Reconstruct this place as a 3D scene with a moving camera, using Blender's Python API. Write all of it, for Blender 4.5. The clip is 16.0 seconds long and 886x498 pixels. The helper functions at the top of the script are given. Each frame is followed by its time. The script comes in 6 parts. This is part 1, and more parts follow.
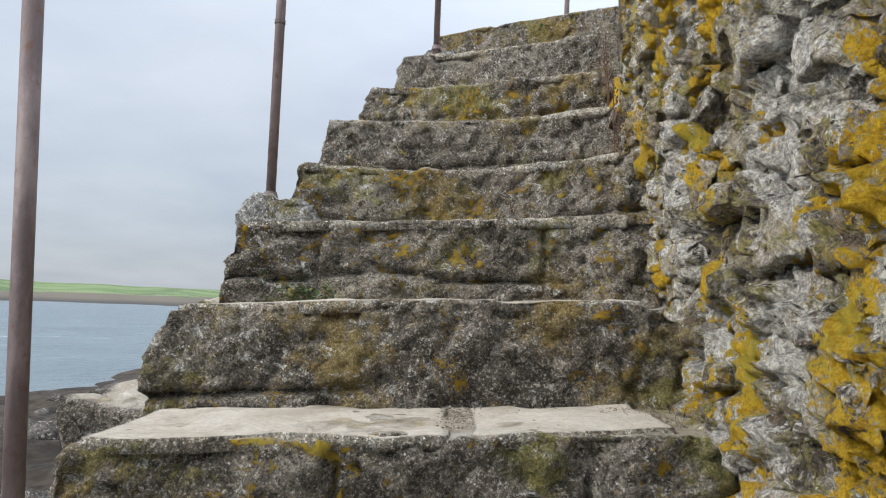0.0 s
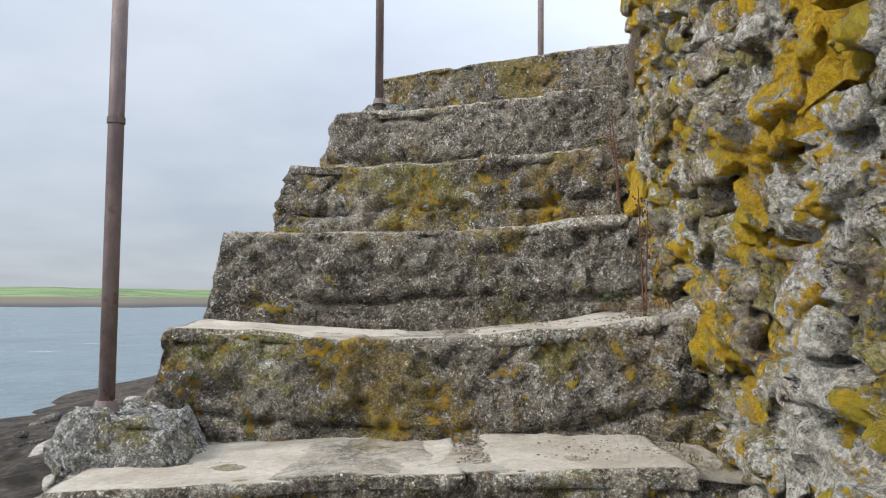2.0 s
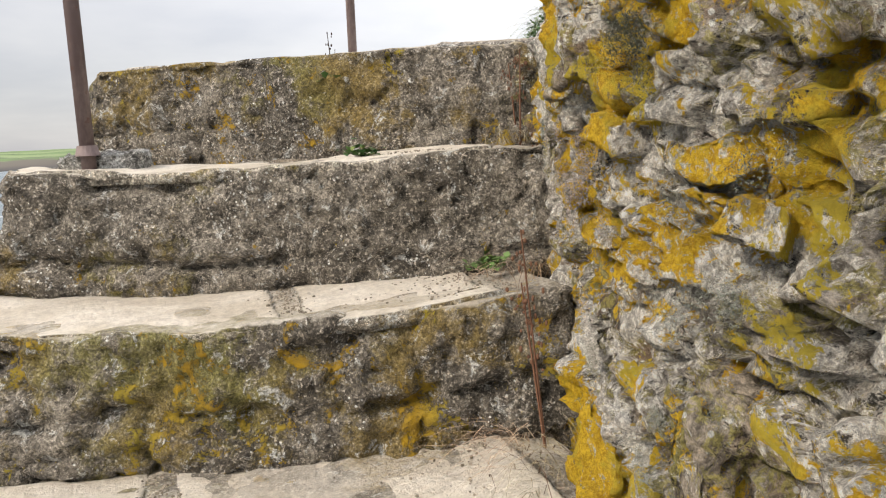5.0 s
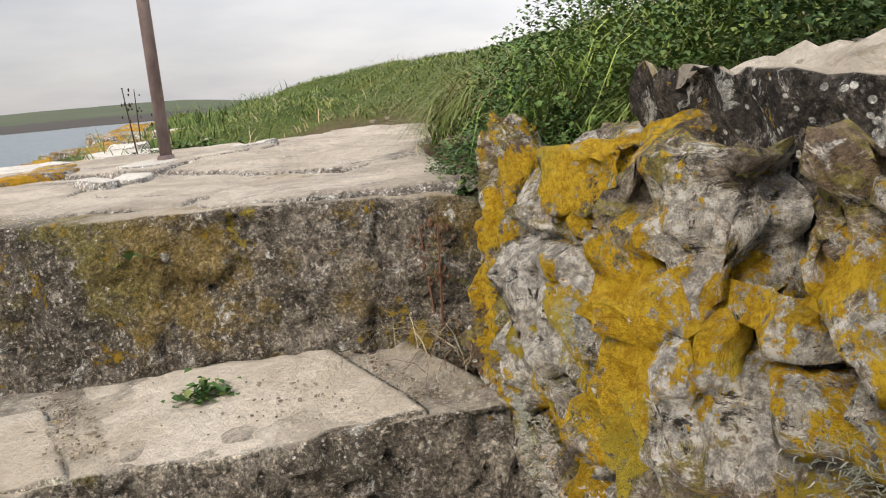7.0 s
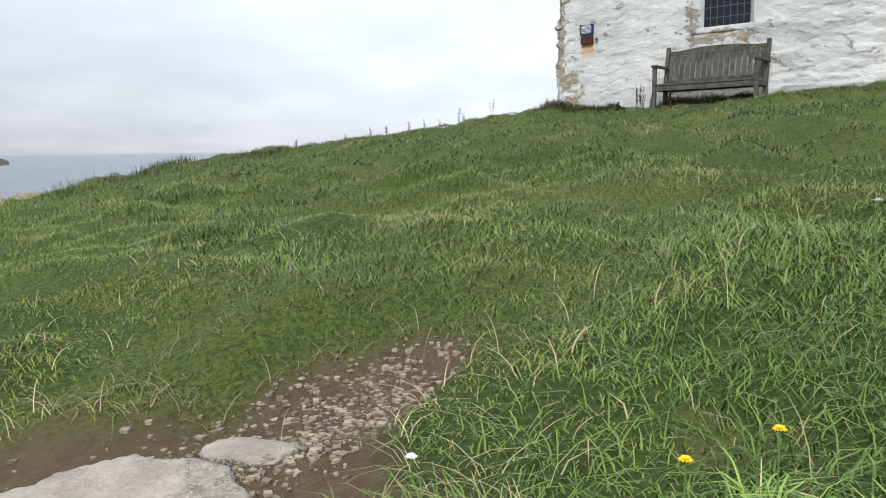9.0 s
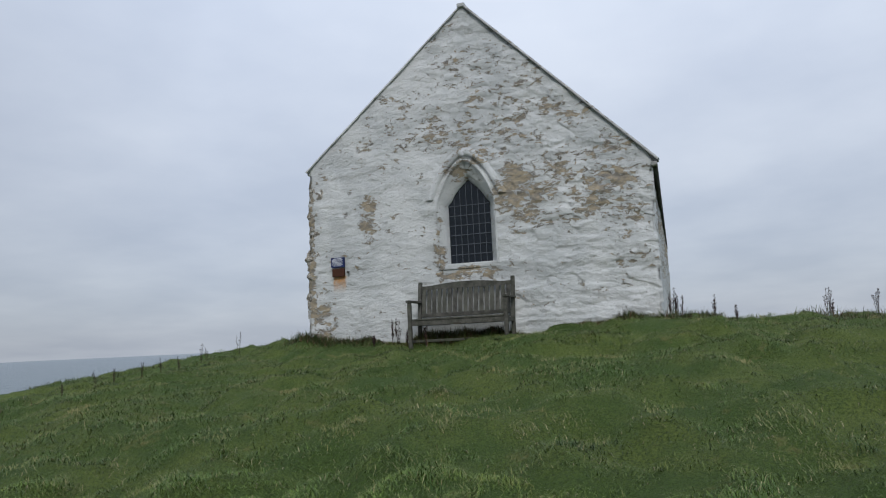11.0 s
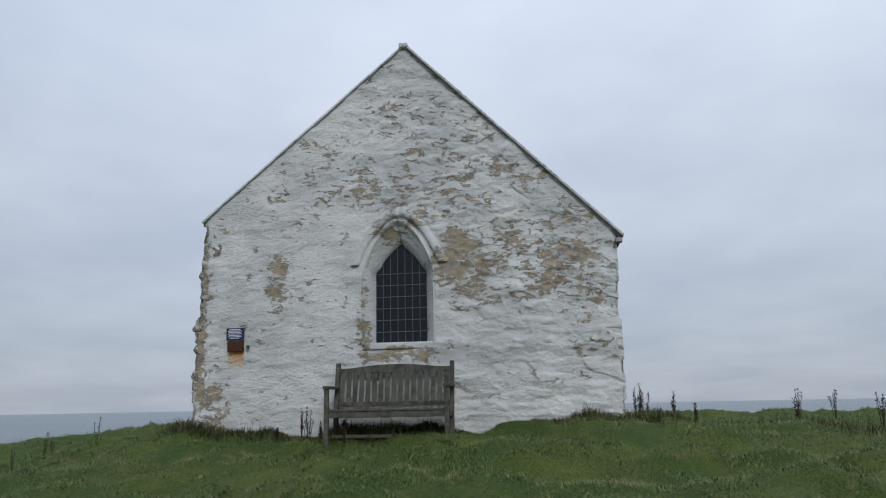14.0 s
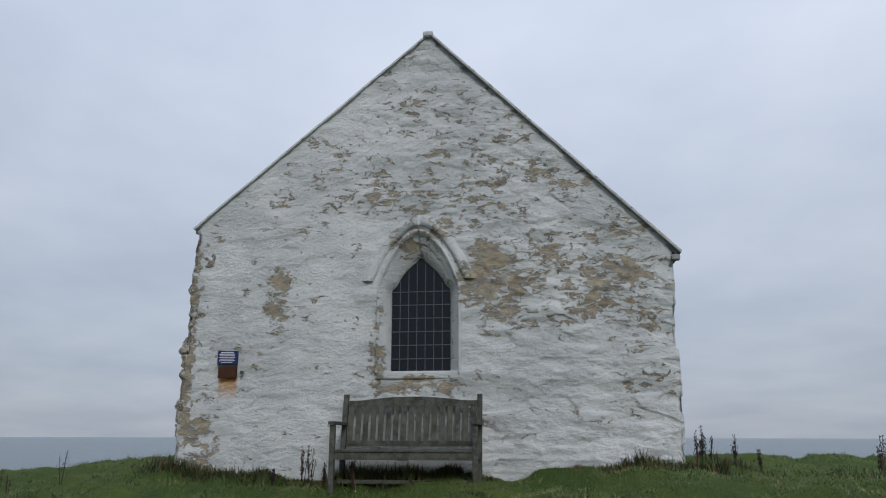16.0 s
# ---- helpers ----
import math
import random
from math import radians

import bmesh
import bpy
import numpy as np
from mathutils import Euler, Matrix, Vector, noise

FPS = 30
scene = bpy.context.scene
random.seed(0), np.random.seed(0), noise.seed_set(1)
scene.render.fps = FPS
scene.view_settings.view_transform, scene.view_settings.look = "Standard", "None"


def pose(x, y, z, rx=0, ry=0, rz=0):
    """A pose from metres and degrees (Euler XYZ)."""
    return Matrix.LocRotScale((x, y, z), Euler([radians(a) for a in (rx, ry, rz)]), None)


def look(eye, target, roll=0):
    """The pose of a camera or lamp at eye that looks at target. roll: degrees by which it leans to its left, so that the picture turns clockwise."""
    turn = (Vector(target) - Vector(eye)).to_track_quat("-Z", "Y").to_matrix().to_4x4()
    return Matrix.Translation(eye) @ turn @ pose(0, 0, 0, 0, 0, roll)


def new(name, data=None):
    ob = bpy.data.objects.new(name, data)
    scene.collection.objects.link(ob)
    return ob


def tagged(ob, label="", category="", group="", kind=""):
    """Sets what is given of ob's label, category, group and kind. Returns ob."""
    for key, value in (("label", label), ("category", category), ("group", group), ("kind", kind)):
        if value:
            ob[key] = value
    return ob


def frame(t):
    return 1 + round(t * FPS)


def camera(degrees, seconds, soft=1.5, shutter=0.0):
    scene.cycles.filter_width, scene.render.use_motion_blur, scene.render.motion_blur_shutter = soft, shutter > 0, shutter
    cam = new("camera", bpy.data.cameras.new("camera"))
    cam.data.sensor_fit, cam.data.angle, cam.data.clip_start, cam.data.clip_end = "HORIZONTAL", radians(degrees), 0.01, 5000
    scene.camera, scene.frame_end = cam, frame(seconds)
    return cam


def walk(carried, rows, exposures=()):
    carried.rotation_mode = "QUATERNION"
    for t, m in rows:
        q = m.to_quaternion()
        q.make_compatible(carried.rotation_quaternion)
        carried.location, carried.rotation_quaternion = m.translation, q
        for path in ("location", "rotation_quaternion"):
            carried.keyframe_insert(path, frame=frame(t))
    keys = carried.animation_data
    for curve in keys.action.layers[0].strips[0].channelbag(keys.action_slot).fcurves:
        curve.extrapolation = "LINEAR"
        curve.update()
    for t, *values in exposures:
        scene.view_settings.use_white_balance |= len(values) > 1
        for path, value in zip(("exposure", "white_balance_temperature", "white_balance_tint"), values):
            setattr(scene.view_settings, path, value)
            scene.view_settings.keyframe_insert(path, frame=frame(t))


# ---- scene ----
cam = camera(60.8, 16.0, soft=1.1)
PATH = [
    (0, (0.009, -0.086, 1.44), (-0.002, 1.908, 1.592), 2.0),
    (0.5, (-0.045, 0.169, 1.564), (-0.034, 2.163, 1.728), 1.8),
    (1, (-0.04, 0.338, 1.71), (0.095, 2.328, 1.868), 1.5),
    (1.5, (0.024, 0.564, 1.89), (0.146, 2.555, 2.038), 1.3),
    (2, (0.026, 0.77, 1.988), (0.124, 2.763, 2.117), 0.2),
    (2.5, (0.019, 1.023, 2.179), (0.257, 3.007, 2.263), -0.3),
    (3, (0.095, 1.278, 2.346), (0.41, 3.253, 2.341), 0.3),
    (5.3, (0.128, 1.898, 2.76), (0.749, 3.768, 2.415), -2.5),
    (5.5, (0.125, 1.957, 2.783), (0.735, 3.825, 2.408), -2.6),
    (6, (0.103, 2.172, 2.886), (0.875, 3.982, 2.528), -2.7),
    (6.5, (0.135, 2.296, 3.016), (1.104, 3.998, 2.611), -4.3),
    (7, (0.282, 2.476, 3.101), (1.29, 4.152, 2.68), -4.8),
    (7.5, (0.329, 2.63, 3.264), (1.285, 4.345, 2.883), -1.1),
    (8, (0.397, 2.85, 3.407), (1.642, 4.388, 3.115), -2.0),
    (8.5, (0.505, 3.054, 3.509), (1.938, 4.416, 3.206), -2.1),
    (9, (0.676, 3.246, 3.622), (2.199, 4.515, 3.359), -0.8),
    (9.5, (0.72, 3.315, 3.735), (2.345, 4.475, 3.621), -0.4),
    (10, (0.769, 3.493, 3.98), (2.562, 4.361, 4.16), -2.7),
    (10.2, (0.867, 3.581, 4.043), (2.698, 4.347, 4.287), -2.7),
    (12.5, (1.657, 4.848, 4.502), (3.558, 5.422, 4.737), -2.4),
    (13, (2.0, 5.207, 4.531), (3.919, 5.687, 4.827), -2.4),
    (13.5, (2.296, 5.372, 4.548), (4.226, 5.745, 4.918), -1.4),
    (14, (2.734, 5.517, 4.653), (4.669, 5.816, 5.059), -1.1),
    (14.5, (3.026, 5.632, 4.668), (4.957, 5.957, 5.074), -0.5),
    (15, (3.344, 5.918, 4.718), (5.27, 6.213, 5.166), -1.4),
    (15.5, (3.801, 6.013, 4.732), (5.728, 6.279, 5.197), -1.0),
    (16, (4.133, 6.102, 4.768), (6.052, 6.395, 5.251), 0.1),
]
EXPOSURES = [(0.0, 0.72, 6550, 8), (3.2, 0.72, 6650, 8), (5.3, 0.98, 7500, 12), (6.0, 0.80, 7500, 12), (6.5, 0.62, 7600, 13), (7.0, 0.64, 7600, 13), (7.5, 0.40, 7450, 12), (8.0, 0.0, 7050, 10), (8.5, 0.06, 6950, 10), (9.0, 0.54, 6750, 10), (9.5, 0.48, 6650, 10), (10.0, -0.20, 6450, 9), (10.3, -0.36, 6400, 9), (13.0, -0.36, 6400, 9), (14.0, -0.46, 6350, 9), (16.0, -0.54, 6350, 9)]
walk(cam, [(t, look(eye, target, roll)) for t, eye, target, roll in PATH], EXPOSURES)


# ---- world and sun: a bright overcast sky ----
world = bpy.data.worlds.new("overcast_sky")
scene.world = world
world.use_nodes = True
wt = world.node_tree
wt.nodes.clear()


def wnode(kind, **inputs):
    n = wt.nodes.new(kind)
    for key, value in inputs.items():
        n.inputs[key.replace("_", " ")].default_value = value
    return n


SUN_UP, SUN_ROUND = 38.0, 252.0
sky = wnode("ShaderNodeTexSky")
sky.sky_type, sky.sun_disc = "NISHITA", False
sky.sun_elevation, sky.sun_rotation = radians(SUN_UP), radians(SUN_ROUND)
skyscale = wnode("ShaderNodeVectorMath")
skyscale.operation = "SCALE"
skyscale.inputs["Scale"].default_value = 0.10
wt.links.new(sky.outputs[0], skyscale.inputs[0])
wcoord = wnode("ShaderNodeTexCoord")
wsep = wnode("ShaderNodeSeparateXYZ")
wt.links.new(wcoord.outputs["Generated"], wsep.inputs[0])
# clouds lie flat: stretch them towards the horizon
wflat = wnode("ShaderNodeMath", )
wflat.operation = "ADD"
wflat.inputs[1].default_value = 0.18
wt.links.new(wsep.outputs["Z"], wflat.inputs[0])
wdiv = wnode("ShaderNodeVectorMath")
wdiv.operation = "DIVIDE"
wt.links.new(wcoord.outputs["Generated"], wdiv.inputs[0])
wt.links.new(wflat.outputs[0], wdiv.inputs[1])
wcloud = wnode("ShaderNodeTexNoise", Scale=1.3, Detail=6.0, Roughness=0.5)
wt.links.new(wdiv.outputs[0], wcloud.inputs["Vector"])
wramp = wnode("ShaderNodeValToRGB")
wramp.color_ramp.elements[0].position, wramp.color_ramp.elements[0].color = 0.33, (0.525, 0.58, 0.695, 1)
wramp.color_ramp.elements[1].position, wramp.color_ramp.elements[1].color = 0.67, (0.66, 0.71, 0.81, 1)
wt.links.new(wcloud.outputs[0], wramp.inputs[0])
# an overcast sky is brighter overhead than at the horizon
wup = wnode("ShaderNodeMapRange")
wup.inputs["From Min"].default_value, wup.inputs["From Max"].default_value = 0.0, 1.0
wup.inputs["To Min"].default_value, wup.inputs["To Max"].default_value = 0.84, 2.2
wt.links.new(wsep.outputs["Z"], wup.inputs[0])
wbright = wnode("ShaderNodeVectorMath")
wbright.operation = "SCALE"
wt.links.new(wramp.outputs[0], wbright.inputs[0])
wt.links.new(wup.outputs[0], wbright.inputs["Scale"])
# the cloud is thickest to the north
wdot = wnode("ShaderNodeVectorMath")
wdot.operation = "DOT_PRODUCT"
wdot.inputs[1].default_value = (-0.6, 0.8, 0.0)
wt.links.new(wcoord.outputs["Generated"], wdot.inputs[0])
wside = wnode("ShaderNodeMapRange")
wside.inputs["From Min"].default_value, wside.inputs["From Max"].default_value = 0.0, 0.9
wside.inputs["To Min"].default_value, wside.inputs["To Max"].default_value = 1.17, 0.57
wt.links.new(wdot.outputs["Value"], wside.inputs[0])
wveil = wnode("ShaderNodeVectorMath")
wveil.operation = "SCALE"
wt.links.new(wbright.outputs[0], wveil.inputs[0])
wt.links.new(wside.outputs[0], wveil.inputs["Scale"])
wmix = wnode("ShaderNodeMix")
wmix.data_type = "RGBA"
wmix.inputs[0].default_value = 0.88
wt.links.new(skyscale.outputs[0], wmix.inputs[6])
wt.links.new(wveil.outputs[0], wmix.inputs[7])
wback = wnode("ShaderNodeBackground")
wout = wnode("ShaderNodeOutputWorld")
wt.links.new(wmix.outputs[2], wback.inputs[0])
wt.links.new(wback.outputs[0], wout.inputs[0])

sun = new("sun", bpy.data.lights.new("sun", "SUN"))
sun.data.energy, sun.data.angle, sun.data.color = 2.05, radians(16), (1.0, 0.96, 0.9)
_a, _e = radians(SUN_ROUND), radians(SUN_UP)
sun.matrix_world = look((0, 0, 30), Vector((0, 0, 30)) - Vector((math.sin(_a) * math.cos(_e), math.cos(_a) * math.cos(_e), math.sin(_e))))

# ---- materials ----
class Mat:
    """A small builder for node materials in object-space metres."""

    def __init__(self, name, roughness=0.9):
        self.m = bpy.data.materials.new(name)
        self.m.use_nodes = True
        self.t = self.m.node_tree
        self.b = self.t.nodes["Principled BSDF"]
        self.b.inputs["Roughness"].default_value = roughness
        self.b.inputs["Specular IOR Level"].default_value = 0.25
        self.geo = self.t.nodes.new("ShaderNodeNewGeometry")
        self.pos = self.geo.outputs["Position"]

    def put(self, socket, value):
        if hasattr(value, "links"):
            self.t.links.new(value, socket)
        else:
            socket.default_value = value

    def stretch(self, sx, sy, sz, shift=(0, 0, 0)):
        n = self.t.nodes.new("ShaderNodeMapping")
        n.inputs["Scale"].default_value, n.inputs["Location"].default_value = (sx, sy, sz), shift
        self.put(n.inputs[0], self.pos)
        return n.outputs[0]

    def noise(self, scale, detail=4.0, rough=0.6, vec=None, warp=0.0):
        n = self.t.nodes.new("ShaderNodeTexNoise")
        n.inputs["Scale"].default_value, n.inputs["Detail"].default_value, n.inputs["Roughness"].default_value = scale, detail, rough
        n.inputs["Distortion"].default_value = warp
        self.put(n.inputs["Vector"], vec if vec is not None else self.pos)
        return n.outputs[0]

    def cells(self, scale, vec=None, feature="F1"):
        n = self.t.nodes.new("ShaderNodeTexVoronoi")
        n.feature = feature
        n.inputs["Scale"].default_value = scale
        self.put(n.inputs["Vector"], vec if vec is not None else self.pos)
        return n.outputs[0]

    def ramp(self, value, lo, hi, a=0.0, b=1.0):
        n = self.t.nodes.new("ShaderNodeMapRange")
        n.interpolation_type = "SMOOTHSTEP"
        for k, v in zip(("From Min", "From Max", "To Min", "To Max"), (lo, hi, a, b)):
            n.inputs[k].default_value = v
        self.put(n.inputs[0], value)
        return n.outputs[0]

    def math(self, op, a, b=0.0):
        n = self.t.nodes.new("ShaderNodeMath")
        n.operation = op
        self.put(n.inputs[0], a)
        self.put(n.inputs[1], b)
        return n.outputs[0]

    def mix(self, f, a, b):
        n = self.t.nodes.new("ShaderNodeMix")
        n.data_type = "RGBA"
        self.put(n.inputs[0], f)
        for s, v in ((n.inputs[6], a), (n.inputs[7], b)):
            self.put(s, v if hasattr(v, "links") else (*v, 1))
        return n.outputs[2]

    def shade(self, c, factor):
        """A colour made lighter and darker by its grain."""
        n = self.t.nodes.new("ShaderNodeVectorMath")
        n.operation = "SCALE"
        self.put(n.inputs[0], c)
        self.put(n.inputs["Scale"], factor)
        return n.outputs[0]

    def axis(self, which, of=None):
        n = self.t.nodes.new("ShaderNodeSeparateXYZ")
        self.put(n.inputs[0], of if of is not None else self.pos)
        return n.outputs[which]

    def random(self):
        return self.t.nodes.new("ShaderNodeObjectInfo").outputs["Random"]

    def island(self):
        return self.geo.outputs["Random Per Island"]

    def colour(self, value):
        self.put(self.b.inputs["Base Color"], value if hasattr(value, "links") else (*value, 1))
        return self

    def bump(self, height, strength=0.6, distance=0.01):
        n = self.t.nodes.new("ShaderNodeBump")
        n.inputs["Strength"].default_value, n.inputs["Distance"].default_value = strength, distance
        self.put(n.inputs["Height"], height)
        self.put(self.b.inputs["Normal"], n.outputs[0])
        return self


def rock(name, dark, pale, yellow, white, gold=(0.74, 0.50, 0.045), tread=0.0, olive=0.0, worn=((0.60, 0.525, 0.42), (0.80, 0.73, 0.625)), rubbed=0.38):
    """Weathered stone: grey grain, orange-yellow crust lichen, white crust lichen, and worn pale upper faces."""
    k = Mat(name, 0.92)
    grain = k.noise(38, 8, 0.75)
    broad = k.noise(3.1, 5, 0.6)
    c = k.mix(k.ramp(broad, 0.34, 0.66), dark, pale)
    c = k.mix(k.ramp(k.noise(6.5, 8, 0.75, k.stretch(1, 1, 1, (1, 2, 8)), 0.8), 0.50, 0.60, 0, 0.7), c, tuple(v * 0.4 for v in dark))
    c = k.mix(k.ramp(grain, 0.47, 0.60, 0, 0.8), c, tuple(v * 0.36 for v in dark))
    c = k.mix(k.ramp(k.noise(34, 9, 0.8, k.stretch(1, 1, 1, (4, 4, 9)), 0.8), 0.56, 0.62, 0, 0.6), c, tuple(min(1, v * 1.35) for v in pale))
    c = k.mix(k.ramp(k.noise(120, 4, 0.75), 0.54, 0.62, 0, 0.7), c, tuple(min(1, v * 1.9) for v in pale))
    c = k.mix(k.math("MULTIPLY", k.ramp(k.cells(75), 0.16, 0.22, 1, 0), k.ramp(k.noise(6, 4), 0.48, 0.58)), c, (0.60, 0.60, 0.56))
    # crisp crumbs of pale crust and dark pits
    c = k.mix(k.ramp(k.noise(30, 10, 0.82, k.stretch(1, 1, 1, (3, 8, 5)), 0.3), 0.565, 0.585, 0, 0.75 * min(1, 0.45 + white)), c, tuple(min(0.75, v * 1.5 + 0.08) for v in pale))
    c = k.mix(k.ramp(k.noise(24, 10, 0.82, k.stretch(1, 1, 1, (6, 1, 2)), 0.3), 0.575, 0.60, 0, 0.85), c, tuple(v * 0.28 for v in dark))
    own = k.math("MULTIPLY", k.math("SUBTRACT", k.random(), 0.5), 0.10)
    if olive:
        o = k.math("ADD", k.math("MULTIPLY", k.noise(3.4, 4, 0.6, k.stretch(1, 1, 1, (3, 0, 6))), 0.55), k.math("MULTIPLY", k.noise(19, 10, 0.86, warp=0.4), 0.45))
        o = k.ramp(k.math("ADD", o, k.math("MULTIPLY", own, 0.4)), 0.560 - olive * 0.08, 0.625 - olive * 0.08, 0, 0.72)
        c = k.mix(o, c, k.mix(k.ramp(k.noise(2.3, 3, 0.5, k.stretch(1, 1, 1, (0, 8, 1))), 0.42, 0.58), (0.215, 0.195, 0.05), (0.25, 0.175, 0.05)))
    if white:
        w = k.ramp(k.noise(24, 9, 0.80, k.stretch(1, 1, 1, (7, 3, 1)), 0.6), 0.595 - white * 0.12, 0.635 - white * 0.12, 0, 0.85)
        c = k.mix(w, c, k.mix(k.noise(60, 3), (0.36, 0.36, 0.33), (0.72, 0.72, 0.68)))
    c = k.shade(c, k.ramp(k.noise(105, 8, 0.84, k.stretch(1, 1, 1, (1, 7, 2)), 0.3), 0.38, 0.62, 0.55, 1.42))
    c = k.shade(c, k.ramp(k.noise(210, 3, 0.8), 0.36, 0.64, 0.60, 1.42))
    lich = None
    if yellow:
        patch = k.math("ADD", k.noise(8, 10, 0.78, k.stretch(1, 1, 1, (2, 9, 4)), 0.5), own)
        lich = k.ramp(k.math("ADD", patch, k.math("MULTIPLY", k.math("SUBTRACT", k.noise(40, 6, 0.78), 0.5), 0.40)), 0.60 - yellow * 0.14, 0.645 - yellow * 0.14)
        tint = k.mix(k.ramp(k.noise(48, 5, 0.75), 0.42, 0.60), gold, (0.48, 0.29, 0.02))
        tint = k.mix(k.ramp(k.noise(2.1, 3), 0.5, 0.65), tint, (0.46, 0.36, 0.05))
        c = k.mix(k.math("MULTIPLY", lich, k.ramp(k.noise(70, 3, 0.7), 0.25, 0.45, 0.55, 1.0)), c, tint)
    if tread:
        up = k.axis(2, k.geo.outputs["Normal"])
        rub = k.math("MULTIPLY", k.ramp(up, 0.72, 0.95), k.ramp(k.noise(4.6, 9, 0.74, warp=0.7), rubbed, rubbed + 0.20, 0.12, tread))
        c = k.mix(rub, c, k.shade(k.mix(k.ramp(k.noise(5, 8, 0.72, warp=0.5), 0.36, 0.64), *worn), k.ramp(k.noise(70, 9, 0.84), 0.36, 0.58, 0.82, 1.06)))
    k.colour(c)
    h = k.math("ADD", k.math("MULTIPLY", grain, 0.7), k.math("ADD", k.math("MULTIPLY", k.noise(130, 5, 0.8), 0.5), k.noise(15, 5, 0.7)))
    if lich is not None:
        h = k.math("ADD", h, k.math("MULTIPLY", lich, k.math("ADD", 0.35, k.math("MULTIPLY", k.noise(55, 4, 0.8), 0.9))))
    return k.bump(h, 1.0, 0.026).m


def crusted(name, gold, chalk, deep=(0.125, 0.102, 0.080), fair=(0.58, 0.49, 0.385)):
    """Field stone under a patchwork of granular gold lichen, chalky white crust and dark flecks of grime and painted
    crevice shade.
    """
    k = Mat(name, 0.94)
    own = k.math("SUBTRACT", k.math("FRACT", k.math("MULTIPLY", k.island(), 7.7)), 0.5)
    c = k.mix(k.ramp(k.math("ADD", k.noise(11, 10, 0.80, warp=0.6), k.math("MULTIPLY", own, 0.22)), 0.40, 0.60), deep, fair)
    c = k.mix(k.ramp(k.math("ADD", k.noise(4.2, 6, 0.7, k.stretch(1, 1, 1, (1, 6, 3))), k.math("MULTIPLY", own, -0.2)), 0.54, 0.62, 0, 0.6), c, (0.30, 0.20, 0.13))
    c = k.mix(k.ramp(k.noise(21, 10, 0.84, k.stretch(1, 1, 1, (8, 2, 6)), 0.7), 0.500, 0.530, 0, 0.75), c, (0.38, 0.33, 0.09))
    # pale crust: broad smears broken by fine cracks, then round spots
    pale = k.mix(k.ramp(k.noise(75, 5, 0.8), 0.40, 0.58), (0.52, 0.475, 0.41), (0.88, 0.845, 0.77))
    smear = k.math("ADD", k.math("MULTIPLY", k.noise(4.8, 4, 0.6, k.stretch(1, 1, 1, (7, 3, 1)), 0.5), 0.5), k.math("MULTIPLY", k.noise(30, 11, 0.86, k.stretch(1, 1, 1.4, (4, 3, 1)), 0.8), 0.5))
    c = k.mix(k.ramp(smear, 0.545 - chalk * 0.045, 0.565 - chalk * 0.045, 0, 0.95), c, pale)
    dots = k.math("MULTIPLY", k.ramp(k.cells(58, k.stretch(1, 1, 1, (5, 5, 5))), 0.17, 0.23, 1, 0), k.ramp(k.noise(5, 5, 0.7), 0.47, 0.55))
    c = k.mix(dots, c, (0.78, 0.77, 0.72))
    # dark flecks: grime, with the shade of small crevices put into the colour
    c = k.mix(k.ramp(k.noise(26, 10, 0.86, k.stretch(1, 1, 1.6, (2, 2, 7)), 0.5), 0.565, 0.585, 0, 0.92), c, tuple(v * 0.20 for v in deep))
    c = k.shade(c, k.ramp(k.noise(95, 8, 0.86), 0.40, 0.60, 0.55, 1.5))
    # gold crust runs over stones and joints alike
    patch = k.math("ADD", k.noise(4.6, 6, 0.70, k.stretch(1, 1, 1, (2, 9, 4)), 0.6), k.math("MULTIPLY", own, 0.05))
    lich = k.ramp(k.math("ADD", patch, k.math("MULTIPLY", k.math("SUBTRACT", k.noise(42, 8, 0.86), 0.5), 0.42)), 0.585 - gold * 0.10, 0.605 - gold * 0.10)
    grains = k.noise(120, 6, 0.88)
    tint = k.mix(k.ramp(grains, 0.38, 0.60), (0.60, 0.30, 0.012), (0.98, 0.66, 0.05))
    tint = k.mix(k.ramp(k.noise(4, 6, 0.7, k.stretch(1, 1, 1, (5, 0, 2))), 0.50, 0.62, 0, 0.8), tint, k.mix(grains, (0.46, 0.36, 0.04), (0.82, 0.68, 0.10)))
    c = k.mix(k.math("MULTIPLY", lich, k.ramp(k.noise(33, 7, 0.8, k.stretch(1, 1, 1, (3, 3, 3))), 0.57, 0.61, 1.0, 0.15)), c, tint)
    k.colour(c)
    h = k.math("ADD", k.math("MULTIPLY", k.noise(22, 9, 0.80), 1.3), k.math("MULTIPLY", k.noise(70, 5, 0.8), 0.7))
    h = k.math("ADD", h, k.math("MULTIPLY", lich, k.math("MULTIPLY", grains, 0.9)))
    return k.bump(h, 1.0, 0.038).m


M_STEP = rock("step_stone", (0.118, 0.102, 0.081), (0.295, 0.260, 0.212), 0.10, 0.20, gold=(0.40, 0.25, 0.035), tread=0.75, olive=0.62)
M_SLAB = rock("tread_stone", (0.22, 0.19, 0.15), (0.48, 0.43, 0.35), 0.0, 0.4, tread=0.95, olive=0.3, rubbed=0.22)
M_RUBBLE = crusted("rubble_stone", 0.58, 1.25)
M_RUBBLE_GOLD = crusted("rubble_gold", 0.98, 1.0)
M_MORTAR = crusted("old_mortar", 0.56, 1.2, (0.13, 0.11, 0.088), (0.54, 0.485, 0.42))
M_FLAG = rock("flagstone", (0.20, 0.18, 0.155), (0.42, 0.39, 0.35), 0.0, 0.35, tread=0.92, worn=((0.47, 0.41, 0.335), (0.70, 0.63, 0.53)), rubbed=0.30)
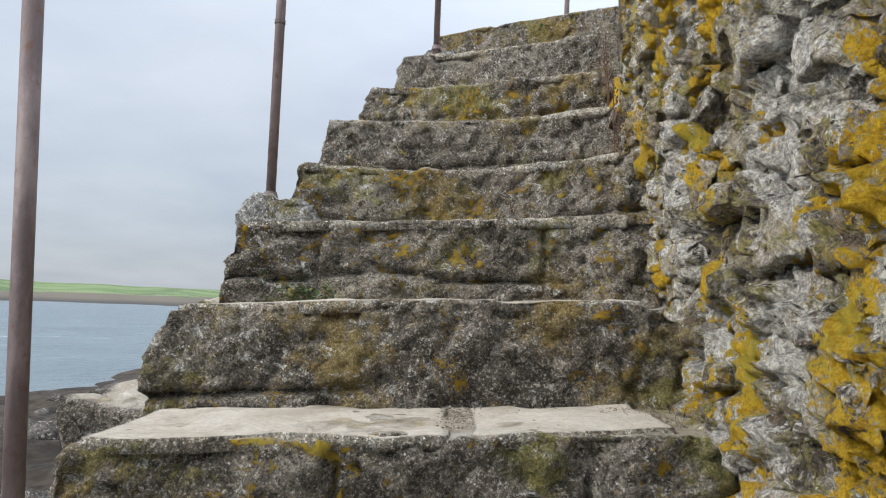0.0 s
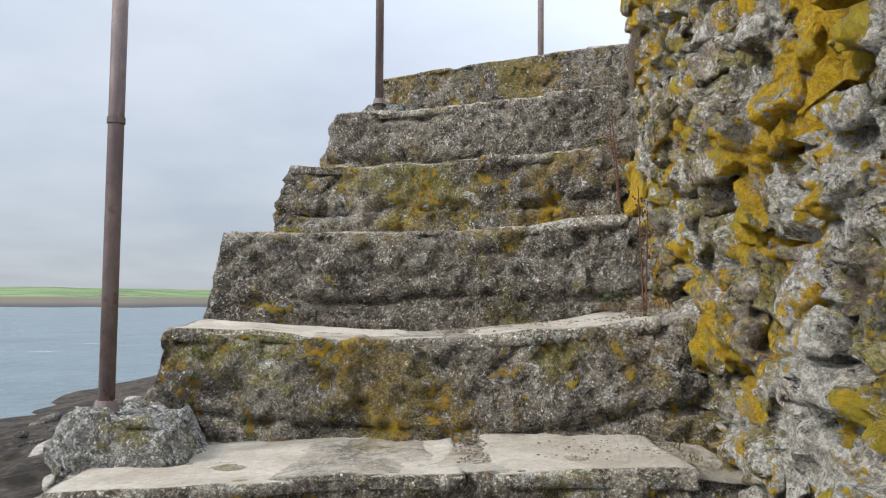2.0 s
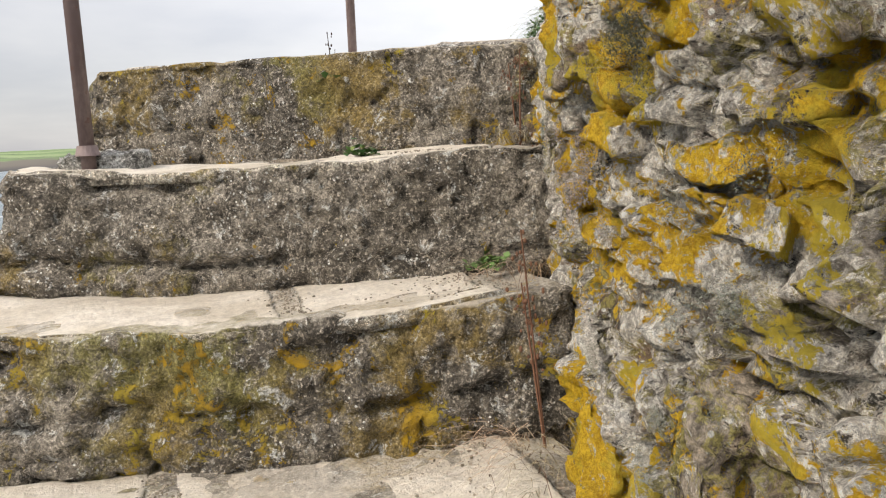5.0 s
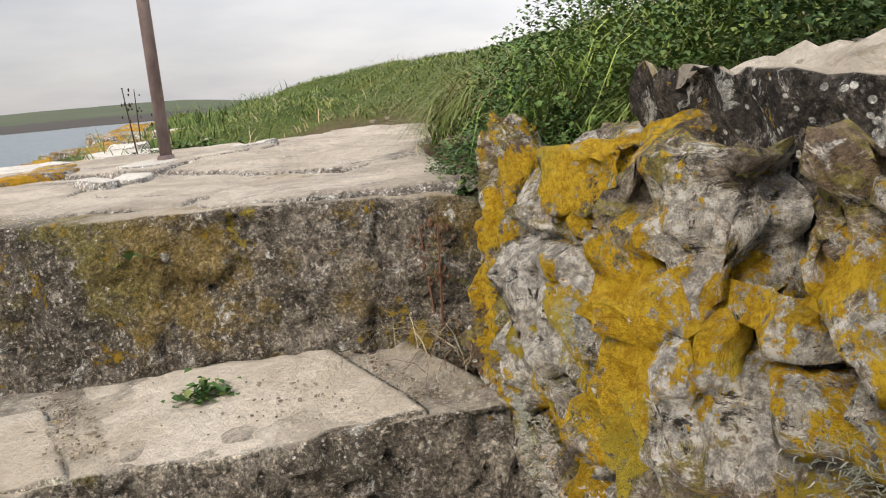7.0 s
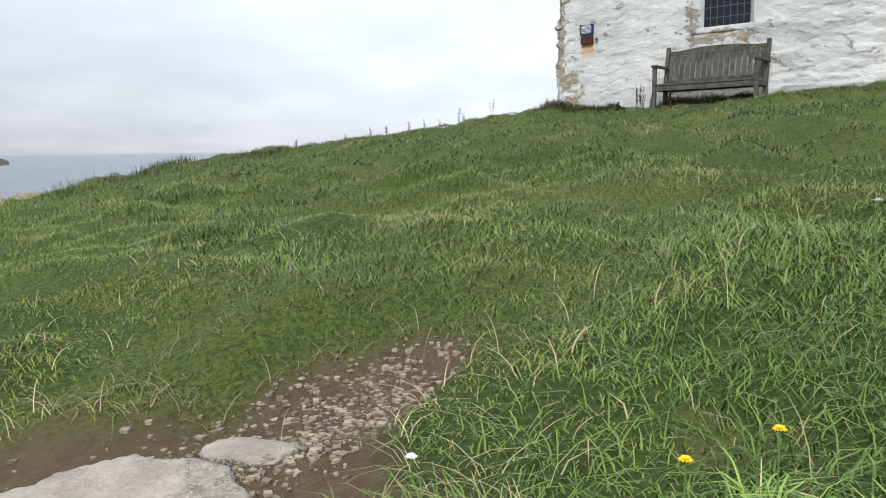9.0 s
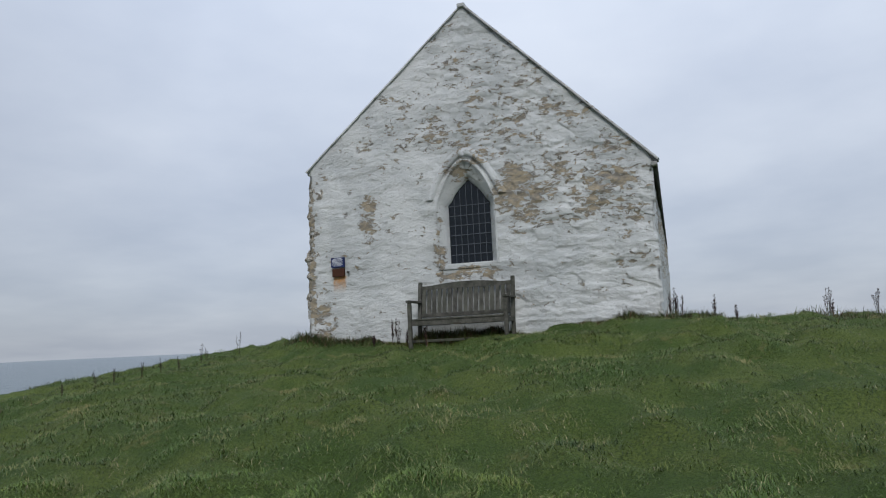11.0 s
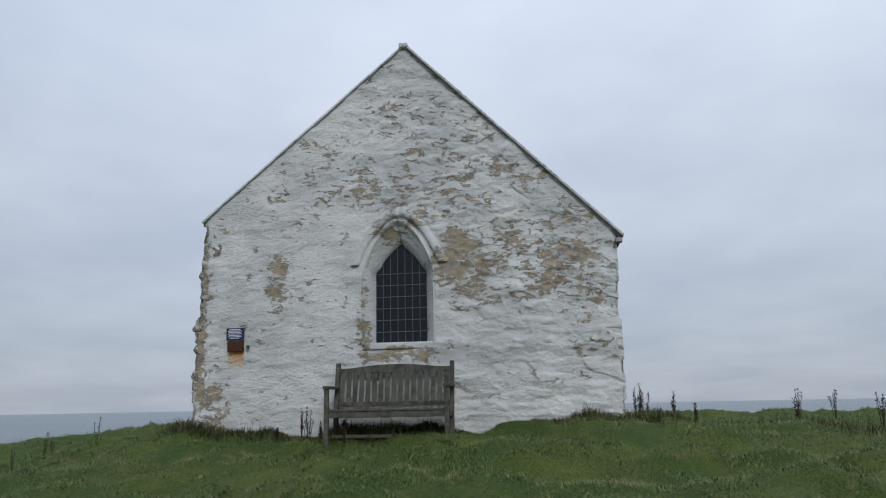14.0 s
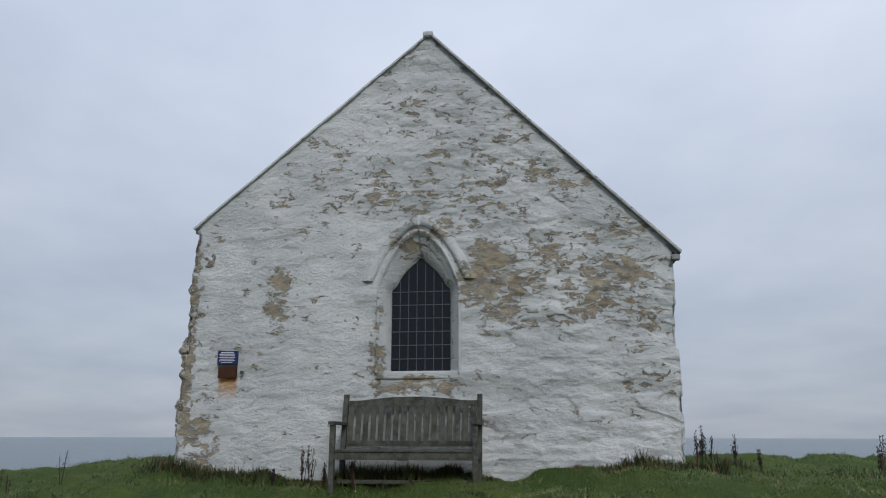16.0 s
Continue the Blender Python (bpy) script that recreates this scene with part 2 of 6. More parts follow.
M_COPING = rock("coping_stone", (0.24, 0.21, 0.18), (0.42, 0.38, 0.33), 0.85, 0.6, gold=(0.66, 0.34, 0.03), olive=0.4)
M_SHORE = rock("shore_rock", (0.035, 0.030, 0.026), (0.11, 0.095, 0.08), 0.0, 0.25)
M_QUOIN = rock("quoin_stone", (0.24, 0.215, 0.18), (0.42, 0.39, 0.34), 0.0, 0.5)

# ---- shared mesh tools ----
_lattice = np.random.RandomState(5).rand(64, 64, 64).astype(np.float32)


def vnoise(p, scale, seed=0):
    """Smooth value noise in -1..1 for an array of points."""
    q = p * scale + np.array((13.7, 71.3, 37.9)) * (seed + 1)
    i = np.floor(q).astype(int)
    f = q - i
    f = f * f * (3 - 2 * f)
    i0, i1 = i % 64, (i + 1) % 64
    out = 0
    for a in (0, 1):
        for b in (0, 1):
            for c in (0, 1):
                w = (f[:, 0] if a else 1 - f[:, 0]) * (f[:, 1] if b else 1 - f[:, 1]) * (f[:, 2] if c else 1 - f[:, 2])
                out = out + w * _lattice[(i1 if a else i0)[:, 0], (i1 if b else i0)[:, 1], (i1 if c else i0)[:, 2]]
    return out * 2 - 1


def fbm(p, scale, octaves=4, seed=0, gain=0.5):
    total, amp = 0, 1.0
    for o in range(octaves):
        total = total + amp * vnoise(p, scale * 2.03 ** o, seed + o * 3)
        amp *= gain
    return total


def facets(p, cell, seed=0):
    """Split rock: a random tilted plane in each cell of a broken-up lattice, and the distance from the cracks between them."""
    q = p / cell + np.array((3.1, 7.7, 5.3)) * (seed + 1)
    i = np.floor(q).astype(int)
    first, second = np.full(len(q), 9.0), np.full(len(q), 9.0)
    high = np.zeros(len(q))
    for a in (-1, 0, 1):
        for b in (-1, 0, 1):
            for c in (-1, 0, 1):
                n = i + (a, b, c)
                m, m2 = n % 64, (n * 7 + 11) % 64
                r = np.stack([_lattice[m[:, u], m[:, v], m[:, w]] for u, v, w in ((0, 1, 2), (1, 2, 0), (2, 0, 1))], 1)
                t = np.stack([_lattice[m2[:, u], m2[:, v], m2[:, w]] for u, v, w in ((2, 1, 0), (0, 2, 1), (1, 0, 2))], 1) - 0.5
                e = q - n - 0.1 - 0.8 * r
                d = np.linalg.norm(e, axis=1)
                near = d < first
                second = np.where(near, first, np.minimum(second, d))
                high = np.where(near, t.sum(1) + (e * t).sum(1) * 2.4, high)
                first = np.where(near, d, first)
    return high, second - first


def raw_mesh(name, verts, faces, material, smooth=True):
    """faces: an (n, 3) or (n, 4) index array."""
    me = bpy.data.meshes.new(name)
    verts, faces = np.asarray(verts, np.float32), np.asarray(faces, np.int32)
    n, k = faces.shape
    me.vertices.add(len(verts))
    me.vertices.foreach_set("co", verts.ravel())
    me.loops.add(n * k)
    me.loops.foreach_set("vertex_index", faces.ravel())
    me.polygons.add(n)
    me.polygons.foreach_set("loop_start", np.arange(n, dtype=np.int32) * k)
    me.polygons.foreach_set("loop_total", np.full(n, k, np.int32))
    me.polygons.foreach_set("use_smooth", np.full(n, smooth, bool))
    if material:
        me.materials.append(material)
    me.update(calc_edges=True)
    return me


def rounded_box(size, step, radius):
    """Points, outward normals and quads of a rounded box centred on the origin, cut to about step metres."""
    size = np.array(size, float)
    n = np.maximum(2, np.round(size / step)).astype(int)
    quads = []
    for ax in range(3):
        u, v = (ax + 1) % 3, (ax + 2) % 3
        a, b = np.meshgrid(np.arange(n[u]), np.arange(n[v]), indexing="ij")
        for side in (0, n[ax]):
            c = np.zeros((a.size, 4, 3), int)
            for k, (da, db) in enumerate(((0, 0), (1, 0), (1, 1), (0, 1)) if side else ((0, 0), (0, 1), (1, 1), (1, 0))):
                c[:, k, ax], c[:, k, u], c[:, k, v] = side, a.ravel() + da, b.ravel() + db
            quads.append(c)
    quads = np.concatenate(quads)
    keys, inv = np.unique(quads.reshape(-1, 3), axis=0, return_inverse=True)
    p = (keys / n - 0.5) * size
    core = np.clip(p, -(size / 2 - radius), size / 2 - radius)
    d = p - core
    d = d / np.maximum(np.linalg.norm(d, axis=1, keepdims=True), 1e-9)
    return core + d * radius, d, inv.reshape(-1, 4)


def box_bm(bm, x0, x1, y0, y1, z0, z1, bevel=0.0):
    m = Matrix.LocRotScale(((x0 + x1) / 2, (y0 + y1) / 2, (z0 + z1) / 2), None, (x1 - x0, y1 - y0, z1 - z0))
    made = bmesh.ops.create_cube(bm, size=1.0, matrix=m)
    if bevel:
        edges = list({e for v in made["verts"] for e in v.link_edges})
        bmesh.ops.bevel(bm, geom=edges, offset=bevel, segments=2, profile=0.6, affect="EDGES")
    return bm


def part(name, bm, material, parent=None, label="", smooth=False):
    """Links a bmesh as one mesh object, under a thing or a part."""
    me = bpy.data.meshes.new(name)
    bm.to_mesh(me)
    bm.free()
    me.materials.append(material)
    if smooth:
        me.polygons.foreach_set("use_smooth", [True] * len(me.polygons))
    return hang(name, me, parent, label)


def hang(name, me, parent=None, label=""):
    ob = new(name, me)
    if parent is not None:
        ob.parent = parent
    return tagged(ob, label) if label else ob


def rodmesh(bm, a, b, ra, rb, sides=10):
    """A round bar from a to b."""
    a, b = Vector(a), Vector(b)
    turn = (b - a).to_track_quat("Z", "Y").to_matrix().to_4x4()
    bmesh.ops.create_cone(bm, cap_ends=True, segments=sides, radius1=ra, radius2=rb, depth=(b - a).length, matrix=Matrix.Translation((a + b) / 2) @ turn)
    return bm


# ---- the lie of the land ----
SEA = -1.2
LAND = np.array([
    (0.9, 4.2, 2.94), (1.5, 4.7, 2.98), (0.3, 4.7, 2.92), (1.2, 5.4, 3.00), (1.95, 5.1, 3.12), (1.2, 7.3, 2.97), (2.9, 9.4, 3.03), (3.6, 11.2, 3.02),
    (8.3, 10.1, 3.76), (5.8, 13.3, 3.26), (9.6, 13.5, 3.66), (12.5, 13.0, 3.98), (13.4, 11.2, 4.33), (12.8, 7.9, 4.17), (13.2, 5.0, 4.40), (11.7, 2.8, 4.24), (15.0, 3.7, 4.28), (1.5, 3.4, 3.08),
    (1.4, 2.2, 3.12), (1.4, 0.3, 3.12), (2.6, 2.6, 3.28), (4.5, 5.5, 3.40), (7.0, 6.5, 3.80), (10.0, 7.0, 4.03), (6.0, 3.0, 3.66), (20.0, 3.0, 4.36),
    (22.0, 14.5, 4.2), (4.0, 0.0, 3.4), (9.0, -3.0, 4.2), (1.5, -2.5, 3.1), (20.0, -6.0, 4.3), (3.0, 7.0, 3.24), (29.0, 4.0, 4.05), (28.0, -4.0, 4.0), (28.0, 12.0, 3.9)])
RING = np.array([(0.98, -8), (0.96, 0), (0.98, 2.8), (1.06, 3.42), (0.98, 3.68), (0.02, 4.22), (0.05, 4.40), (0.20, 4.75), (0.45, 5.3), (1.2, 7.3), (1.75, 8.4), (2.8, 10.4),
                 (3.4, 12), (5.6, 14.4), (10, 16.2), (16, 17), (26, 16), (33, 8), (33, -5), (20, -11), (8, -10)])


def _spline(points):
    def kern(r):
        return np.where(r > 1e-9, r * r * np.log(np.maximum(r, 1e-9)), 0.0)
    xy, n = points[:, :2], len(points)
    a = np.zeros((n + 3, n + 3))
    a[:n, :n] = kern(np.linalg.norm(xy[:, None] - xy[None], axis=2)) + np.eye(n) * 0.08
    a[:n, n], a[:n, n + 1:] = 1, xy
    a[n:, :n] = a[:n, n:].T
    w = np.linalg.solve(a, np.concatenate((points[:, 2], np.zeros(3))))

    def height(x, y):
        r = np.sqrt((x[:, None] - xy[None, :, 0]) ** 2 + (y[:, None] - xy[None, :, 1]) ** 2)
        return kern(r) @ w[:n] + w[n] + w[n + 1] * x + w[n + 2] * y
    return height


_turf = _spline(LAND)


def ring_distance(x, y):
    """Metres inside the island's edge; outside it is negative."""
    best, odd = np.full(x.shape, 1e9), np.zeros(x.shape, bool)
    for (ax, ay), (bx, by) in zip(RING, np.roll(RING, -1, axis=0)):
        ux, uy = bx - ax, by - ay
        s = np.clip(((x - ax) * ux + (y - ay) * uy) / (ux * ux + uy * uy), 0, 1)
        best = np.minimum(best, np.hypot(x - ax - s * ux, y - ay - s * uy))
        cross = (ay > y) != (by > y)
        odd ^= cross & (x < ax + (y - ay) / (by - ay if by != ay else 1e-9) * ux)
    return np.where(odd, best, -best)


def terrace(x, y):
    """The nearly level paving at the stair head."""
    return 2.945 + 0.030 * np.clip((y - 3.9) / 0.9, 0, 1) + 0.02 * np.clip((x - 0.9) / 0.6, 0, 1)


def turf(x, y):
    """Height of the turf, with hummocks where it is grass and none on the paving."""
    p = np.stack((x, y, np.zeros_like(x)), 1)
    paved = np.clip(1.4 - np.hypot((x - 0.75) / 1.1, (y - 4.3) / 1.1), 0, 1)
    flat = np.clip((1.12 - np.hypot((x - 0.62) / 1.0, (y - 4.15) / 0.85)) / 0.3, 0, 1)
    rough = 0.050 * fbm(p, 0.8, 3, 2) + 0.052 * fbm(p, 2.6, 3, 8)
    # a bare hollow at the end of the paving, with a broken turf lip behind it
    hollow = np.exp(-(((x - 1.85) / 0.30) ** 2 + ((y - 4.62) / 0.22) ** 2))
    bank = 0.14 * np.exp(-(((x - 14.7) / 0.8) ** 2 + ((y - 4.3) / 0.5) ** 2))
    land = _turf(np.clip(x, -1, 30), np.clip(y, -10, 17)) * (1 - flat) + (terrace(x, y) - 0.012) * flat
    return land + rough * (1 - paved) * (1 - flat) * (1 + 0.7 * np.clip((x - 2.5) / 3, 0, 1)) - 0.10 * hollow + 0.045 * np.exp(-(((x - 2.05) / 0.35) ** 2 + ((y - 4.98) / 0.14) ** 2)) + bank


def ground_z(x, y):
    d = ring_distance(x, y)
    p = np.stack((x, y, np.zeros_like(x)), 1)
    # the shore runs far out to the north, where rock reefs dry at low water
    r, bearing = np.hypot(x, y - 2), np.degrees(np.arctan2(x, y - 2))
    reach = np.interp(bearing, (-180, -90, -30, -22, 0, 18, 30, 45, 90, 180), (20, 14, 21, 28, 55, 95, 60, 40, 45, 20))
    f = r / reach
    beach = np.where(f < 1, 0.55 + (SEA - 0.55) * f ** 0.55, SEA - 0.12 * (r - reach))
    beach = beach + (0.20 * fbm(p, 0.16, 3, 1) + 0.17 * fbm(p, 0.7, 3, 5) + 0.10 * np.abs(fbm(p, 2.6, 3, 7))) * np.clip(1.6 - f, 0, 1)
    return np.where(d > 0, turf(x, y), np.maximum(beach, SEA - 3)), d


def spread(start, stop, first, grow):
    """Coordinates from start to stop whose spacing grows."""
    out, s = [start], first
    while abs(out[-1] - start) < abs(stop - start):
        out.append(out[-1] + math.copysign(s, stop - start))
        s *= grow
    return out


def ground_material():
    k = Mat("turf_and_shore", 0.95)
    soil = k.mix(k.noise(20, 5), (0.080, 0.052, 0.027), (0.20, 0.142, 0.082))
    green = k.mix(k.ramp(k.noise(0.9, 6, 0.6), 0.38, 0.64), (0.062, 0.108, 0.020), (0.132, 0.172, 0.036))
    green = k.mix(k.ramp(k.noise(55, 7, 0.85), 0.44, 0.58, 0, 0.85), green, (0.034, 0.060, 0.012))
    green = k.mix(k.ramp(k.noise(2.6, 5, 0.7, k.stretch(1, 1, 1, (5, 5, 5))), 0.58, 0.72, 0, 0.7), green, (0.17, 0.16, 0.055))
    rocky = k.mix(k.ramp(k.noise(1.6, 8, 0.7), 0.35, 0.7), (0.018, 0.015, 0.012), (0.085, 0.066, 0.048))
    rocky = k.mix(k.ramp(k.cells(5), 0.0, 0.5, 0.3, 0.0), rocky, (0.20, 0.18, 0.16))
    high = k.ramp(k.math("ADD", k.axis(2), k.math("MULTIPLY", k.noise(3), 0.4)), 1.9, 2.3)
    n = k.t.nodes.new("ShaderNodeAttribute")
    n.attribute_name = "bare"
    c = k.mix(high, rocky, k.mix(n.outputs["Fac"], green, soil))
    return k.colour(c).bump(k.math("ADD", k.noise(30, 6, 0.75), k.noise(7, 4)), 1.0, 0.05).m


def bare_soil(x, y):
    """1 where the turf is worn down to soil and grit: the hollow at the end of the paving."""
    p = np.stack((x, y, np.zeros_like(x)), 1)
    edge = 0.16 * fbm(p, 4.0, 3, 4)
    lane = np.hypot((x - 1.78) / 0.42, (y - 4.52 - 0.10 * (x - 1.7)) / 0.22) + edge
    paved = np.hypot((x - 0.72) / 0.98, (y - 4.35) / 0.80) + edge * 0.6
    return np.clip((1.12 - np.minimum(lane, paved)) / 0.16, 0, 1)


def build_ground():
    xs = sorted(set(spread(-1.5, -4700, 0.10, 1.11)) | set(np.arange(-1.44, 4.6, 0.07)) | set(np.arange(4.62, 30, 0.24)) | set(spread(30.1, 4700, 0.3, 1.13)))
    ys = sorted(set(spread(-2.5, -4700, 0.15, 1.13)) | set(np.arange(-2.4, 7.0, 0.07)) | set(np.arange(7.0, 16, 0.16)) | set(spread(16.1, 4700, 0.2, 1.09)))
    gx, gy = np.meshgrid(xs, ys, indexing="ij")
    x, y = gx.ravel(), gy.ravel()
    z, d = ground_z(x, y)
    nx, ny = gx.shape
    a = (np.arange(nx - 1)[:, None] * ny + np.arange(ny - 1)[None]).ravel()
    me = raw_mesh("ground", np.stack((x, y, z), 1), np.stack((a, a + ny, a + ny + 1, a + 1), 1), ground_material())
    me.attributes.new("bare", "FLOAT", "POINT").data.foreach_set("value", bare_soil(x, y).astype(np.float32))
    tagged(hang("ground", me), "rough green turf island above a dark rocky shore", "ground", kind="structure")


def build_sea():
    k = Mat("sea_water", 0.16)
    far = k.noise(0.05, 4, 0.6, k.stretch(1, 2.5, 1))
    c = k.mix(far, (0.075, 0.105, 0.122), (0.15, 0.188, 0.208))
    foam = k.ramp(k.noise(0.35, 7, 0.7, k.stretch(0.5, 1.6, 1), 0.5), 0.63, 0.70)
    k.colour(k.mix(foam, c, (0.72, 0.75, 0.76)))
    k.b.inputs["Specular IOR Level"].default_value = 0.28
    k.bump(k.math("ADD", k.noise(1.2, 5, 0.65, k.stretch(0.6, 1.5, 1)), k.math("MULTIPLY", k.noise(0.18, 3), 3.0)), 1.0, 0.35)
    k.put(k.b.inputs["Roughness"], k.ramp(foam, 0, 1, 0.30, 0.8))
    xs = np.array(sorted(set(spread(0, -4700, 3, 1.12)) | set(spread(0, 4700, 3, 1.12))))
    gx, gy = np.meshgrid(xs, xs, indexing="ij")
    p = np.stack((gx.ravel(), gy.ravel(), np.zeros(gx.size)), 1)
    near = np.exp(-np.hypot(p[:, 0], p[:, 1]) / 300)
    p[:, 2] = SEA + 0.06 * fbm(p, 0.12, 3, 3) * near
    n = len(xs)
    a = (np.arange(n - 1)[:, None] * n + np.arange(n - 1)[None]).ravel()
    tagged(hang("water", raw_mesh("water", p, np.stack((a, a + n, a + n + 1, a + 1), 1), k.m)), "grey-green sea with small breaking waves", "sea", kind="structure")
    # two lines of breakers off the island
    k = Mat("white_foam", 0.8)
    k.colour(k.mix(k.ramp(k.noise(1.4, 6, 0.7), 0.45, 0.6), (0.78, 0.80, 0.80), (0.30, 0.37, 0.39)))
    for cx, cy, length, turn in ((70, 75, 34, -38), (95, 84, 40, -44), (60, 104, 30, -30), (48, 66, 16, -35), (5, 67, 18, -4), (-7, 60, 14, 8)):
        u, v = np.meshgrid(np.linspace(-0.5, 0.5, 90), np.linspace(-0.5, 0.5, 9), indexing="ij")
        q = np.stack((u.ravel() * length, v.ravel() * 1.6 * (1 - 2 * np.abs(u.ravel())) ** 0.5, np.zeros(u.size)), 1)
        rag = fbm(q, 0.5, 4, 9)
        q[:, 1] += rag * 0.6
        q[:, 2] = 0.06 + np.clip(0.20 * (1 - (2 * v.ravel()) ** 2) * (0.7 + rag), 0.0, 0.8)
        t = radians(turn)
        w = np.stack((cx + q[:, 0] * math.cos(t) - q[:, 1] * math.sin(t), cy + q[:, 0] * math.sin(t) + q[:, 1] * math.cos(t), SEA + q[:, 2]), 1)
        a = (np.arange(89)[:, None] * 9 + np.arange(8)[None]).ravel()
        tagged(hang("breaking_wave", raw_mesh("breaking_wave", w, np.stack((a, a + 9, a + 10, a + 1), 1), k.m)), "white foaming crest of a breaking wave", "wave", "breakers off the island", "stuff")


def build_far_land():
    """Low green farmland across the bay, ending in a dark headland."""
    k = Mat("far_fields", 0.95)
    z = k.axis(2)
    field = k.mix(k.ramp(k.noise(0.018, 2, 0.5, k.stretch(1, 3.2, 1)), 0.42, 0.58), (0.10, 0.155, 0.058), (0.155, 0.20, 0.095))
    field = k.mix(k.ramp(k.axis(0), -70, 20, 0, 0.9), field, (0.05, 0.06, 0.04))
    field = k.mix(k.ramp(k.noise(0.05, 4, 0.7, k.stretch(0.5, 4, 1)), 0.55, 0.60), field, (0.06, 0.085, 0.045))
    shore = k.mix(k.ramp(z, -1.0, 0.4), (0.055, 0.052, 0.048), (0.115, 0.10, 0.078))
    shore = k.mix(k.ramp(k.axis(0), -90, 0), shore, (0.05, 0.046, 0.042))
    k.colour(k.mix(k.ramp(k.math("ADD", z, k.math("MULTIPLY", k.noise(0.06, 4), 2.4)), 2.7, 3.3), shore, field))
    az = np.radians(np.linspace(-75, 20.5, 240))
    rows = np.linspace(0, 1, 22)
    verts = []
    for a in az:
        deg = math.degrees(a)
        near = 245 + 4.2 * max(0, deg + 12) + 8 * math.sin(a * 23) + 5 * math.sin(a * 61)
        end = min(1.0, (20.5 - deg) / 7) ** 0.6
        top = (6.3 + 0.7 * math.sin(a * 7)) * max(0.0, end) + 0.8 * max(0, min(1, (deg + 2) / 8)) * end
        for r in rows:
            d = near + 150 * r
            h = SEA - 0.6 + (top + 1.8) * (1 - (1 - r) ** 1.8) if r > 0 else SEA - 0.8
            verts.append((d * math.sin(a), d * math.cos(a), h + 0.25 * noise.noise((d * 0.05, deg * 0.6, 0))))
    n, m = len(az), len(rows)
    a = (np.arange(n - 1)[:, None] * m + np.arange(m - 1)[None]).ravel()
    tagged(hang("backdrop", raw_mesh("backdrop", verts, np.stack((a, a + 1, a + m + 1, a + m), 1), k.m)), "low green fields and a stony shore across the bay", "far land", kind="structure")


# ---- the stone stair ----
# left, middle and right of each tread's front edge
STEPS = [
    ((-0.66, -0.32, 0.20), (-0.1, -0.32, 0.21), (0.46, -0.32, 0.22)), ((-0.66, 0.01, 0.46), (-0.1, 0.01, 0.46), (0.46, 0.01, 0.47)),
    ((-0.67, 0.36, 0.71), (-0.1, 0.36, 0.72), (0.50, 0.36, 0.73)), ((-0.70, 0.82, 0.95), (-0.1, 0.85, 0.97), (0.46, 0.86, 0.98)),
    ((-0.68, 1.28, 1.175), (-0.05, 1.32, 1.20), (0.50, 1.33, 1.22)), ((-0.69, 1.75, 1.405), (0.0, 1.73, 1.455), (0.54, 1.71, 1.46)),
    ((-0.615, 2.05, 1.655), (0.03, 2.07, 1.69), (0.56, 1.98, 1.70)), ((-0.53, 2.49, 1.92), (0.05, 2.42, 1.90), (0.60, 2.27, 1.955)),
    ((-0.505, 2.87, 2.165), (0.15, 2.80, 2.172), (0.64, 2.66, 2.205)), ((-0.40, 3.33, 2.43), (0.165, 3.14, 2.42), (0.68, 2.99, 2.455)),
    ((-0.27, 3.64, 2.69), (0.25, 3.43, 2.685), (0.76, 3.21, 2.705)), ((-0.10, 4.00, 2.935), (0.40, 3.73, 2.945), (0.98, 3.42, 2.935))]


def along(edge, u):
    a, b, c = (np.array(e) for e in edge)
    u = u[:, None]
    return a * (1 - u) * (1 - 2 * u) + b * 4 * u * (1 - u) + c * u * (2 * u - 1)


